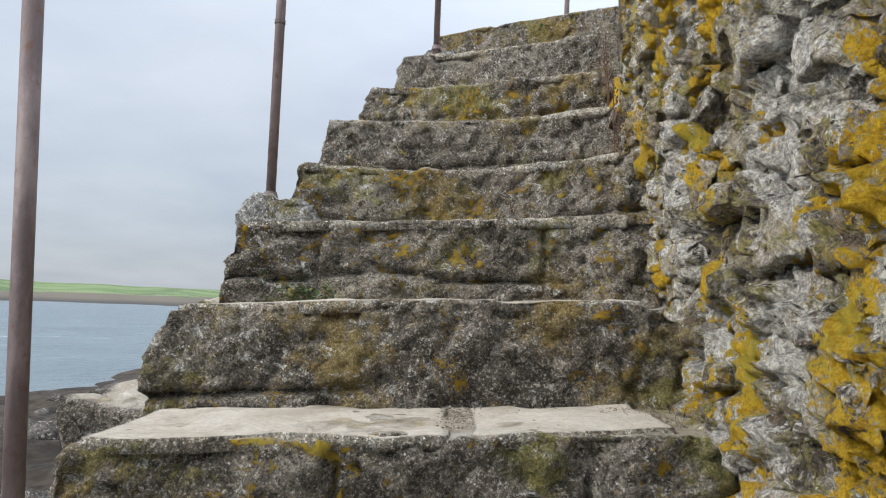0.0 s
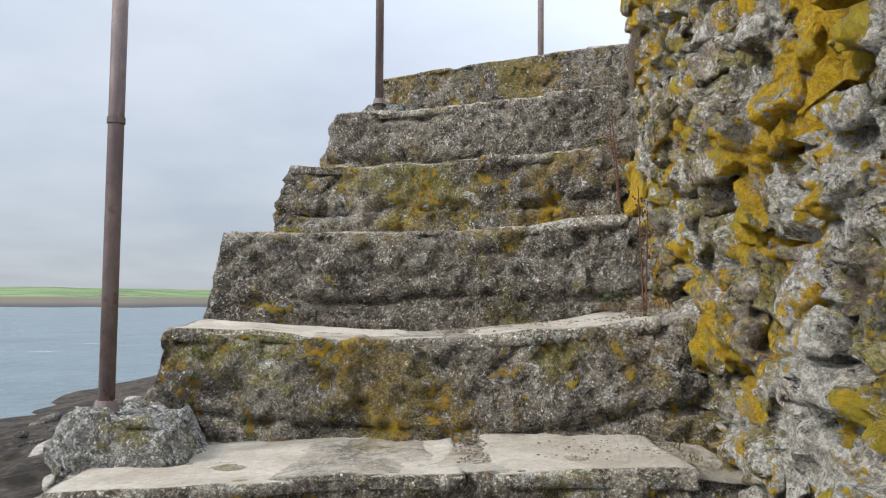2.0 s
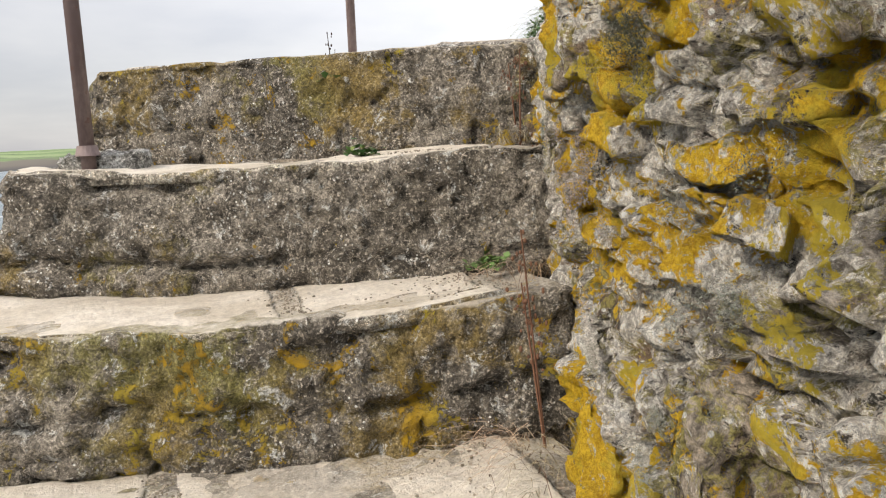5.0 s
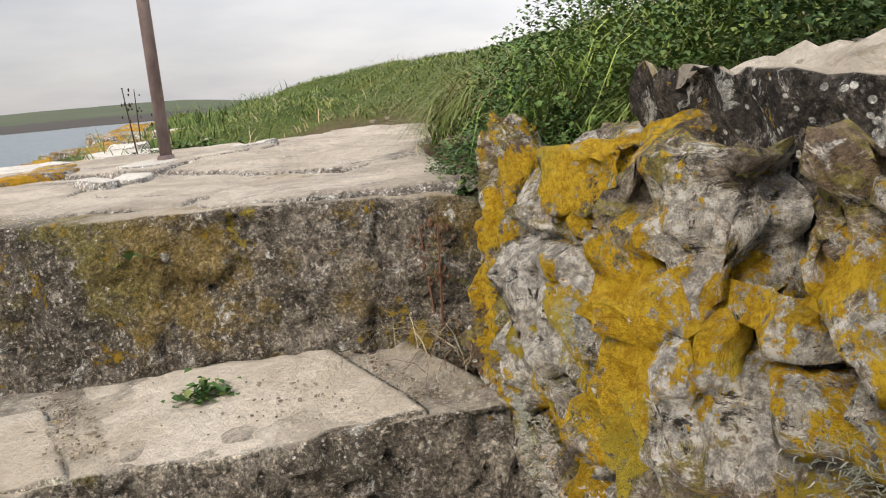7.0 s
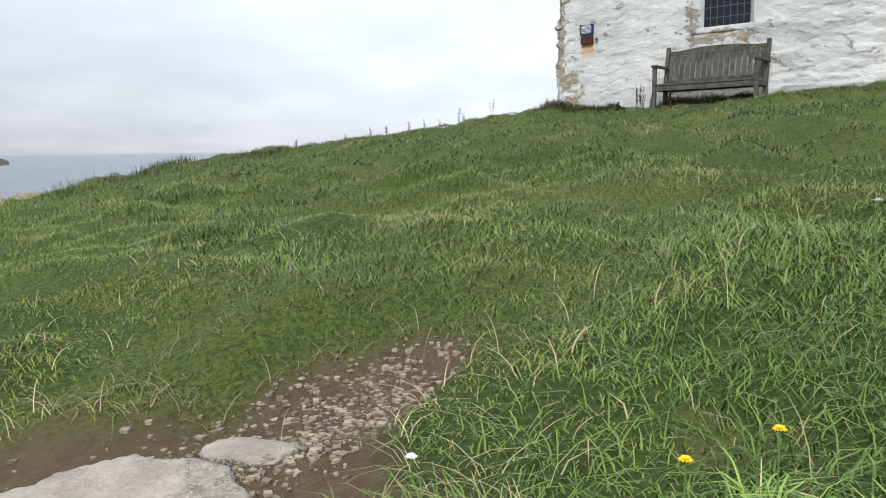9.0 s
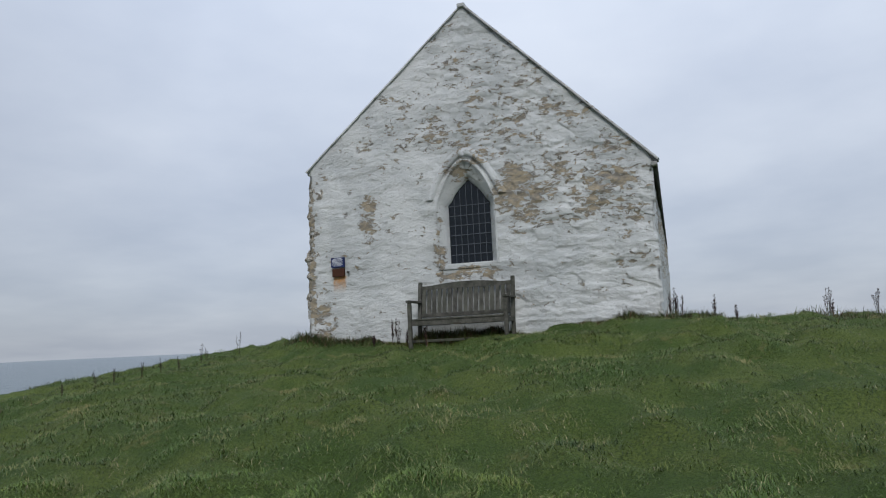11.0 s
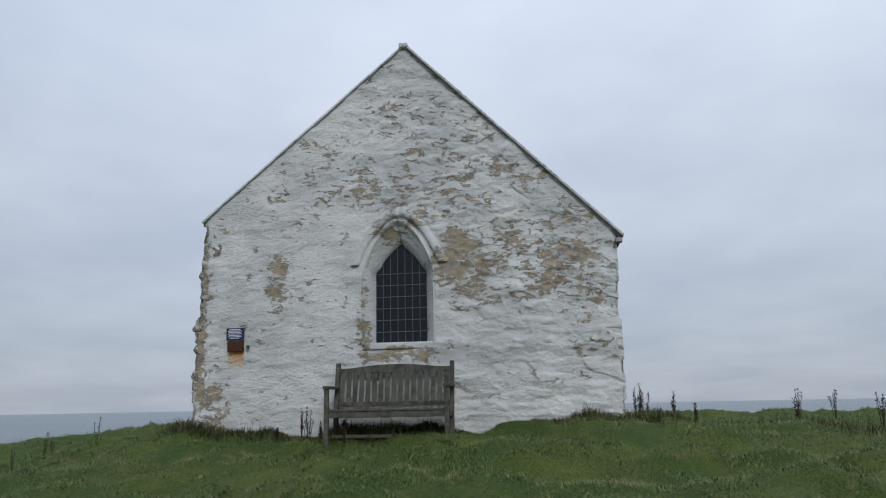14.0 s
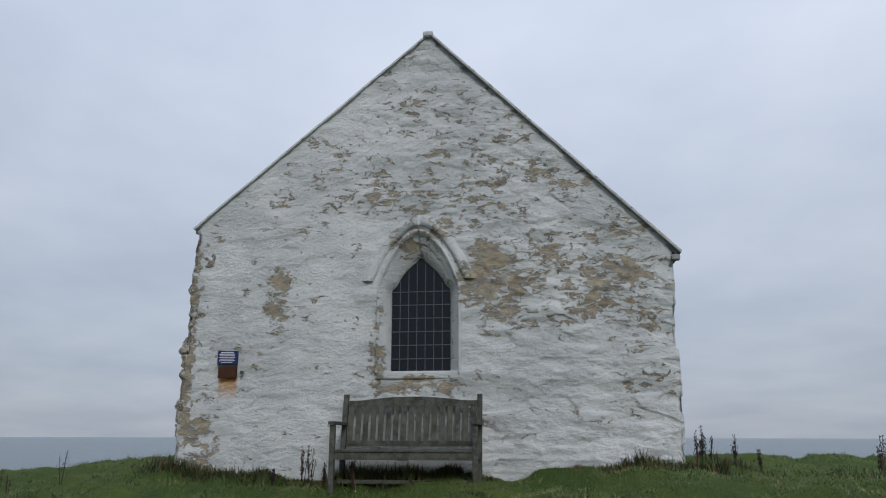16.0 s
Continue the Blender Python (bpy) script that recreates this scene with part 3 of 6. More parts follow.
def build_stair():
    stair = tagged(new("stairs"), "worn outdoor stair of lichened stone blocks", "stairs", kind="structure")
    for i, edge in enumerate(STEPS):
        near = 3 <= i
        width = np.linalg.norm(np.array(edge[2]) - np.array(edge[0]))
        high, deep = 0.30, 0.62
        width += 0.07
        p, nrm, quads = rounded_box((width, deep, high), 0.0135 if near else 0.04, 0.012)
        u = p[:, 0] / width + 0.5
        base = along(edge, np.clip(u * width / (width - 0.07), 0, 1.08))
        # the front leans a little, the left end is ragged
        lean = (p[:, 2] / high - 0.5) * 0.02
        w = np.stack((base[:, 0], base[:, 1] + p[:, 1] + deep / 2 + lean, base[:, 2] - high / 2 + p[:, 2]), 1)
        low = 0.5 - p[:, 2] / high
        w[:, 0] -= np.where(u < 0.2, (0.2 - u) / 0.2, 0) * (low - 0.25) * 0.06
        front = np.clip(-nrm[:, 1], 0, 1)
        top = np.clip(nrm[:, 2], 0, 1)
        left = np.clip(-nrm[:, 0], 0, 1)
        off = front * (0.015 * fbm(w, 4.5, 3, i) + 0.010 * fbm(w, 19, 3, i + 4) + 0.006 * fbm(w, 55, 2, i + 2) - 0.03 * np.clip(fbm(w, 13, 3, i + 8) - 0.75, 0, 0.5)) + left * (0.040 * fbm(w, 6, 3, i) + 0.012 * fbm(w, 24, 3, i) - 0.015) + top * 0.006 * fbm(w, 9, 4, i)
        # a wandering bed joint and two upright cracks
        bed = (0.42 + 0.1 * math.sin(i * 2.3)) * high - 0.08 + 0.025 * vnoise(w * (1, 0, 0), 4.0, i) + 0.012 * vnoise(w * (1, 0, 0), 15.0, i)
        crack = np.exp(-((p[:, 2] - bed + high * 0.25) / 0.0075) ** 2) * np.clip(0.55 + 1.0 * vnoise(w * (1, 0, 0), 2.6, i + 7), 0, 1)
        for at in (0.28 + 0.16 * math.sin(i * 1.7), 0.66 + 0.15 * math.cos(i * 2.9)):
            crack = np.maximum(crack, np.exp(-((u - at - 0.012 * vnoise(w * (0, 0, 1), 14, i)) * width / 0.005) ** 2) * np.clip(0.15 + vnoise(w * (0, 0, 1), 5, i + 2), 0, 0.7))
        off = off - front * crack * 0.045
        if near:
            lump, seam = facets(w * (1, 1, 1.5), 0.085, i)
            grit_, seam2 = facets(w * (1, 1, 1.3), 0.030, i + 3)
            face = np.clip(front + 0.8 * left, 0, 1)
            off = off + face * (0.009 * lump - 0.012 * np.clip(1 - seam / 0.10, 0, 1) * (vnoise(w, 9, i) > -0.1) + 0.004 * grit_ - 0.004 * np.clip(1 - seam2 / 0.2, 0, 1))
            # the foot of the riser is undercut in places
            off = off - front * np.clip((low - 0.80) / 0.12, 0, 1) * np.clip(0.3 + fbm(w * (1, 0, 0), 5, 3, i + 1), 0, 1) * 0.035
        chip = np.clip(fbm(w * (1, 0.3, 0.3), 6, 3, i + 11) - 0.35, 0, 1) * np.clip(front + top, 0, 1) * (p[:, 2] > high * 0.34)
        w = w + nrm * off[:, None] - np.stack((0 * u, -front * chip * 0.05, top * chip * 0.035), 1)
        hang("step", raw_mesh("step", w, quads, M_STEP), stair)
        # two worn slabs lie on each block
        split = 0.52 + 0.13 * math.sin(i * 2.1 + 0.6)
        for u0, u1 in ((0.03, split - 0.012), (split + 0.03, 0.95)) if i < 11 else ():
            wid = (u1 - u0) * width
            q, qn, qf = rounded_box((wid, 0.37, 0.036), 0.0155 if near else 0.05, 0.005)
            uu = u0 + (q[:, 0] / wid + 0.5) * (u1 - u0)
            base = along(edge, uu)
            v = np.stack((base[:, 0], base[:, 1] + q[:, 1] + 0.192, base[:, 2] + q[:, 2] - 0.0085), 1)
            rim = np.clip(1 - np.abs(qn[:, 2]), 0, 1)
            v[:, 1] += np.where(q[:, 1] < -0.12, 0.022 * fbm(v * (1, 0, 0), 5, 4, i), 0)
            v += qn * ((0.012 * fbm(v, 8, 4, i + 3)) * rim)[:, None]
            v[:, 2] += np.where(qn[:, 2] > 0.2, 0.006 * fbm(v, 5, 4, i) - 0.010 * np.exp(-((uu - 0.55) / 0.3) ** 2) + 0.0025 * np.sign(vnoise(v, 6, i)) * (np.abs(vnoise(v, 6, i)) > 0.05), 0)
            hang("tread_slab", raw_mesh("tread_slab", v, qf, M_SLAB), stair)
    # rough footing along the open side
    rs = random.Random(12)
    for i in range(46):
        e = STEPS[min(11, 2 + i // 5)]
        z = e[0][2] - 0.34 - rs.random() * 0.5
        put_stone("footing_stone", stair, (e[0][0] - 0.05 + rs.uniform(-0.10, 0.16), e[0][1] + rs.uniform(0.0, 0.5), z), (0.30, 0.34, 0.24), rs, M_STEP, 0.045)


def put_stone(name, parent, at, size, rs, material, step, tilt=8, bag=None, craggy=False):
    """One lumpy stone, its corners worn and its faces split."""
    p, nrm, quads = rounded_box(size, step, min(size) * 0.12)
    seed = rs.randint(0, 50)
    shift = np.array((rs.uniform(0, 60), rs.uniform(0, 60), rs.uniform(0, 60)))
    s = min(size)
    off = 0.11 * s * fbm(p + shift, 1.1 / s, 2, seed) + 0.08 * s * fbm(p + shift, 4.0 / s, 3, seed) - 0.07 * s * np.abs(fbm(p + shift, 3.0 / s, 2, seed + 5))
    # shallow bedding ledges
    off = off + 0.035 * s * np.sign(np.sin(p[:, 2] / s * 9 + 3 * vnoise(p + shift, 2.5 / s, seed))) * np.clip(vnoise(p + shift, 2 / s, seed + 3), 0, 1)
    v = p + nrm * off[:, None]
    # split faces: a few random planes trim the corners
    for _ in range(7):
        n = np.array((rs.gauss(-0.3, 1), rs.gauss(0, 1), rs.gauss(0, 1)))
        n /= np.linalg.norm(n)
        far = (np.abs(n) * np.array(size) / 2).sum()
        over = np.maximum(v @ n - far * rs.uniform(0.62, 0.82), 0)
        v = v - n * over[:, None]
    rough = min(1.0, s / 0.09)
    if craggy:
        lump, seam = facets(v + shift, 0.055, seed % 7)
        v = v + nrm * (rough * (0.012 * lump - 0.012 * np.clip(1 - seam / 0.14, 0, 1)))[:, None]
    v = v + nrm * (rough * (0.010 * fbm(p + shift, 17, 3, seed + 2) + 0.0075 * fbm(p + shift, 42, 2, seed + 9) - 0.018 * np.clip(fbm(p + shift, 15, 3, seed + 4) - 0.30, 0, 1)))[:, None]
    m = np.array(Euler([radians(rs.uniform(-tilt, tilt)) for _ in range(3)]).to_matrix())
    if bag is not None:
        bag.append((v @ m.T + np.array(at), quads))
        return None
    me = raw_mesh(name, v @ m.T, quads, material)
    ob = hang(name, me, parent)
    ob.location = at
    return ob


# ---- the rubble wall beside the stair ----
WALL_LINE = [(-2.0, 0.47), (0.5, 0.49), (1.5, 0.53), (2.2, 0.595), (2.65, 0.635), (2.95, 0.70), (3.15, 0.78), (3.36, 0.90)]


def wall_x(y):
    return float(np.interp(y, [a for a, _ in WALL_LINE], [b for _, b in WALL_LINE]))


def stair_z(y):
    return float(np.interp(y, [e[2][1] for e in STEPS], [e[2][2] for e in STEPS]))


def build_rubble_wall():
    wall = tagged(new("wall_rubble"), "rough rubble wall crusted with yellow and white lichen", "wall", kind="structure")
    # the mortar core, broken up
    ys, zs = np.concatenate((np.arange(-1.5, 0.4, 0.04), np.arange(0.4, 3.37, 0.0115))), np.arange(0.45, 2.97, 0.0115)
    gy, gz = np.meshgrid(ys, zs, indexing="ij")
    y, z = gy.ravel(), gz.ravel()
    p = np.stack((np.interp(y, [a for a, _ in WALL_LINE], [b for _, b in WALL_LINE]) + 0.016, y, z), 1)
    big, gap = facets(p * (1, 1, 1.7), 0.125, 2)
    small, chink = facets(p * (1, 1, 1.5), 0.046, 5)
    p[:, 0] += 0.010 * fbm(p, 5, 2, 3) + 0.004 * fbm(p, 30, 2, 5) - 0.026 * big + 0.045 * np.clip(1 - gap / 0.13, 0, 1) - 0.013 * small + 0.016 * np.clip(1 - chink / 0.17, 0, 1)
    n = len(zs)
    a = (np.arange(len(ys) - 1)[:, None] * n + np.arange(n - 1)[None]).ravel()
    core = raw_mesh("mortar", p, np.stack((a, a + 1, a + n + 1, a + n), 1), M_MORTAR)
    hang("mortar", core, wall, "dark crumbling mortar")
    bm = bmesh.new()
    for y0, y1 in ((-2.0, 0.5), (0.5, 1.5), (1.5, 2.2), (2.2, 2.8), (2.8, 3.1), (3.1, 3.34)):
        x = max(wall_x(y0), wall_x(y1)) + 0.13
        box_bm(bm, x, x + 0.35, y0, y1, -0.4, 2.95)
    part("wall_core", bm, M_MORTAR, wall)
    rs = random.Random(31)
    rest, pins = [], []
    z = 0.1
    while z < 2.93:
        high = rs.uniform(0.06, 0.17)
        y = -1.6 + rs.random() * 0.2
        while y < 3.28:
            close = y > 0.3
            long = high * rs.uniform(0.9, 2.3)
            if not close:
                long *= 1.6
            mid = y + long / 2
            if z + high > stair_z(mid) - 0.05 and not (z > 2.72 and mid > 3.2):
                # now and then one tall stone, or two thin ones, break the course
                pieces = [(z, high)] if rs.random() < 0.68 else [(z, high * 0.48), (z + high * 0.5, high * 0.5)]
                tall = rs.random() < 0.10
                for zz, hh in pieces:
                    depth = 0.16 + rs.random() * 0.04
                    proud = rs.uniform(-0.050, 0.014) + (0.02 if tall else 0)
                    size = (depth, long * rs.uniform(0.92, 1.04), (hh if not tall else high * 1.45) * rs.uniform(0.92, 1.05))
                    at = (wall_x(mid) + depth / 2 - 0.012 - proud, mid, zz + size[2] / 2 + rs.uniform(-0.012, 0.012))
                    gold = rs.random() < (0.22 if mid < 2.2 else 0.50)
                    put_stone("rubble_stone", wall, at, size, rs, M_RUBBLE_GOLD if gold else M_RUBBLE, (0.0125 if mid > 1.2 else 0.018) if close else 0.06, 9, None if mid > 1.25 else rest, craggy=close)
                    if tall:
                        break
            y += long * 0.985
        z += high * 0.97
    # small pinning stones in the joints
    for i in range(120):
        y, z = rs.uniform(0.6, 3.2), rs.uniform(0.9, 2.9)
        if z > stair_z(y):
            s = rs.uniform(0.025, 0.065)
            put_stone("rubble_stone", wall, (wall_x(y) + 0.012, y, z), (s * 1.2, s * rs.uniform(1, 1.7), s), rs, M_RUBBLE, 0.013, 25, pins)
    for name, bag, label in (("rubble_stones", rest, "rubble stones low in the wall"), ("pinning_stones", pins, "small pinning stones in the joints")):
        start = np.cumsum([0] + [len(v) for v, _ in bag])
        tagged(hang(name, raw_mesh(name, np.concatenate([v for v, _ in bag]), np.concatenate([q + s for (_, q), s in zip(bag, start)]), M_RUBBLE), wall, label), kind="stuff")
    # the long cope stones overhang under the turf; their dark sides hold the gap's shade
    y = -1.8
    while y < 2.90:
        long = min(rs.uniform(0.6, 0.95), 3.03 - y)
        put_stone("cope_stone", wall, (wall_x(y + long / 2) + 0.27, y + long / 2, 3.03), (0.36, long * 0.98, 0.125), rs, M_COPE_SHADED, 0.017, 2)
        y += long
    # the leaning end stone
    tip = put_stone("end_stone", wall, (0.91, 3.25, 2.88), (0.17, 0.21, 0.42), rs, M_RUBBLE_GOLD, 0.0095, 2, craggy=True)
    for v in tip.data.vertices:
        t = min(1, max(0, v.co.z / 0.4 + 0.5))
        v.co.y = v.co.y * (1 - 0.90 * t ** 1.2) + 0.06 * t
        v.co.x = v.co.x * (1 - 0.55 * t)
    tip.rotation_euler = (radians(-14), radians(12), 0)


# ---- paving at the stair head and the coping along the sea ----
def slab(name, parent, cx, cy, z, rx, ry, turn, thick, material, seed, step=0.022):
    """An irregular flat stone with a ragged, split edge."""
    p, nrm, quads = rounded_box((2 * rx, 2 * ry, thick), step, thick * 0.3)
    r = np.stack((p[:, 0] / rx, p[:, 1] / ry), 1)
    # square to superellipse, then ragged
    g = np.maximum(np.abs(r).max(1), 1e-6)
    l4 = np.maximum((np.abs(r) ** 4).sum(1) ** 0.25, 1e-6)
    r = r * (g / l4)[:, None]
    ang = np.arctan2(r[:, 1], r[:, 0])
    w = np.stack((np.cos(ang), np.sin(ang), np.full(ang.shape, seed * 1.7)), 1)
    s = 1 + 0.13 * fbm(w, 1.1, 3, seed) + 0.03 * fbm(w, 7, 3, seed)
    x, y = r[:, 0] * rx * s, r[:, 1] * ry * s
    t = radians(turn)
    v = np.stack((cx + x * math.cos(t) - y * math.sin(t), cy + x * math.sin(t) + y * math.cos(t), z + p[:, 2]), 1)
    v[:, 2] += np.where(nrm[:, 2] > 0.1, 0.007 * fbm(v, 5, 4, seed) + 0.005 * np.round(1.5 * vnoise(v, 3.1, seed)), 0)
    return hang(name, raw_mesh(name, v, quads, material), parent)


PAVED = np.array([(-0.06, 4.10), (0.28, 3.87), (0.62, 3.66), (1.00, 3.47), (1.10, 3.80), (1.24, 4.15), (1.44, 4.28), (1.52, 4.52), (1.42, 4.74), (1.12, 4.82), (0.86, 4.86), (0.58, 4.80), (0.34, 4.66), (0.10, 4.34)])
FLAG_SEEDS = [(0.36, 3.87), (0.79, 3.69), (0.61, 4.04), (0.97, 4.28), (1.30, 4.72), (0.33, 4.24), (0.70, 4.62)]


def inside_distance(poly, x, y):
    best, odd = np.full(x.shape, 1e9), np.zeros(x.shape, bool)
    for (ax, ay), (bx, by) in zip(poly, np.roll(poly, -1, axis=0)):
        ux, uy = bx - ax, by - ay
        s = np.clip(((x - ax) * ux + (y - ay) * uy) / (ux * ux + uy * uy), 0, 1)
        best = np.minimum(best, np.hypot(x - ax - s * ux, y - ay - s * uy))
        odd ^= ((ay > y) != (by > y)) & (x < ax + (y - ay) / (by - ay if by != ay else 1e-9) * ux)
    return np.where(odd, best, -best)


def build_paving():
    """Crazy paving: each flag is its own piece, sunk at its joints."""
    paving = tagged(new("pavement"), "cracked pale flagstones at the head of the stair", "pavement", kind="structure")
    xs, ys = np.arange(-0.2, 1.65, 0.0105), np.arange(3.4, 4.95, 0.0105)
    gx, gy = np.meshgrid(xs, ys, indexing="ij")
    x, y = gx.ravel(), gy.ravel()
    p = np.stack((x, y, 0 * x), 1)
    wx, wy = x + 0.035 * fbm(p, 3.5, 3, 1) + 0.005 * vnoise(p, 22, 6), y + 0.035 * fbm(p, 3.5, 3, 4) + 0.005 * vnoise(p, 22, 7)
    d = np.stack([np.hypot(wx - a, (wy - b) * 1.15) for a, b in FLAG_SEEDS], 1)
    own = d.argmin(1)
    two = np.sort(d, axis=1)[:, :2]
    margin = np.minimum((two[:, 1] - two[:, 0]) / 2, inside_distance(PAVED, wx, wy))
    sink = np.clip(1 - margin / (0.016 + 0.008 * vnoise(p, 5, 3)), 0, 1)
    crack = np.exp(-((fbm(p, 1.6, 2, 8)) / 0.012) ** 2) * 0.006
    base = terrace(x, y)
    z = base + 0.003 + 0.005 * np.sin(own * 2.3) + 0.005 * fbm(p, 2.0, 3, 2) + 0.004 * np.round(1.6 * vnoise(p, 3.3, 5)) + 0.002 * fbm(p, 18, 3, 3) - crack - 0.026 * sink ** 1.3
    n = len(ys)
    a = (np.arange(len(xs) - 1)[:, None] * n + np.arange(n - 1)[None]).ravel()
    quads = np.stack((a, a + n, a + n + 1, a + 1), 1)
    keep = (margin[quads] > -0.006).all(1) | ((own[quads] != own[quads][:, :1]).any(1) & (inside_distance(PAVED, wx, wy)[quads] > -0.004).all(1))
    quads = quads[keep]
    for i in range(len(FLAG_SEEDS)):
        f = quads[own[quads[:, 0]] == i]
        used, inv = np.unique(f, return_inverse=True)
        if len(used):
            hang("flagstone", raw_mesh("flagstone", np.stack((x, y, z), 1)[used], inv.reshape(-1, 4), M_FLAG), paving)
    # pale broken bits bedded in the mortar
    for i, (x, y, r) in enumerate([(0.98, 4.645, 0.05), (0.67, 4.50, 0.08), (0.57, 4.25, 0.06), (0.49, 4.19, 0.045), (0.73, 5.23, 0.11), (0.58, 5.05, 0.08), (0.44, 5.0, 0.08), (0.76, 5.40, 0.10), (1.61, 4.60, 0.085)]):
        z = float(turf(np.array([x]), np.array([y]))[0])
        slab("paving_chip", paving, x, y, z + (0.010 if y < 4.9 else 0.008), r * 1.3, r * 0.7, i * 37, 0.03, M_PALE if i < 8 else M_FLAG, i + 30, 0.012)


def build_sea_wall():
    wall = tagged(new("wall_sea"), "stone sea wall with orange lichen on its coping", "wall", kind="structure")
    rs = random.Random(8)
    line = [(0.02, 4.34), (0.16, 4.7), (0.40, 5.3), (1.15, 7.3), (1.70, 8.4), (2.75, 10.4), (3.35, 12.1), (5.5, 14.5)]
    for (ax, ay), (bx, by) in zip(line, line[1:]):
        run = math.hypot(bx - ax, by - ay)
        s = 0.0
        while s < run - 0.05:
            long = min(run - s, rs.uniform(0.28, 0.5))
            t = (s + long / 2) / run
            x, y = ax + (bx - ax) * t, ay + (by - ay) * t
            turn = math.atan2(by - ay, bx - ax)
            z = float(turf(np.array([x + 0.25]), np.array([y]))[0])
            for level, (w, h, out) in enumerate(((0.46, 0.14, -0.02), (0.36, 0.32, 0.16), (0.36, 0.40, 0.14), (0.40, 0.50, 0.10), (0.44, 0.60, 0.04), (0.44, 0.60, 0.0))):
                zz = z - 0.03 - (0.07, 0.29, 0.64, 1.08, 1.62, 2.2)[level]
                ob = put_stone("coping_stone" if level == 0 else "wall_stone", wall, (x + out * math.sin(turn), y - out * math.cos(turn), zz), (long * 1.0, w, h), rs, M_COPING if level == 0 else M_STEP, 0.035 if level == 0 and y < 7 else 0.13, 4)
                ob.rotation_euler = (0, 0, turn)
            s += long
    # flat lichened slabs and rubble along the inner edge of the wall top
    for i in range(40):
        t = rs.random()
        y = 4.62 + 2.3 * t ** 1.2
        x = float(np.interp(y, (4.4, 4.7, 5.3, 7.3), (0.2, 0.33, 0.58, 1.33))) + rs.uniform(-0.10, 0.24) * (1 - 0.4 * t)
        z = float(turf(np.array([x]), np.array([y]))[0])
        r = rs.uniform(0.05, 0.13)
        slab("coping_slab", wall, x, y, z + rs.uniform(-0.012, 0.001), r * rs.uniform(1.1, 1.8), r, rs.uniform(0, 180), 0.034, M_COPING if rs.random() < 0.80 else M_PALE, 60 + i, 0.024)

# dark cope stone, blackened further to paint in the shade below its overhang
M_COPE_SHADED = rock("cope_stone", (0.035, 0.030, 0.026), (0.10, 0.088, 0.076), 0.35, 0.4, tread=0.9, rubbed=0.25)
M_PALE = rock("pale_chip", (0.45, 0.42, 0.37), (0.62, 0.58, 0.52), 0.0, 0.5, tread=1.0, worn=((0.70, 0.67, 0.61), (0.84, 0.81, 0.75)), rubbed=0.1)

# ---- the chapel ----
FX = 13.37                       # plane of the gable wall
WY, SPRING, SILL, TIP = 7.825, 6.60, 5.55, 7.03
EAVE_L, EAVE_R, APEX = (10.89, 7.50), (4.63, 6.96), (7.72, 10.13)


def light_half(z):
    """Half the width of the window's light at height z."""
    s = np.clip((z - SPRING) / (TIP - SPRING), 0, 1)
    return np.where(s <= 0, 0.385, 0.345 * (1 - s) + 0.055 * np.sin(s * math.pi) + 0.04 * np.clip(1 - 6 * s, 0, 1))


def arch_half(z, base, spring, apex):
    s = np.clip((z - spring) / (apex - spring), 0, 1)
    return base * np.sqrt(np.clip(1 - s ** 1.55, 0, 1)) * (1 - 0.18 * s)


def roof_z(y):
    return np.where(y > APEX[0], APEX[1] + (y - APEX[0]) * (EAVE_L[1] - APEX[1]) / (EAVE_L[0] - APEX[0]), APEX[1] + (y - APEX[0]) * (EAVE_R[1] - APEX[1]) / (EAVE_R[0] - APEX[0]))


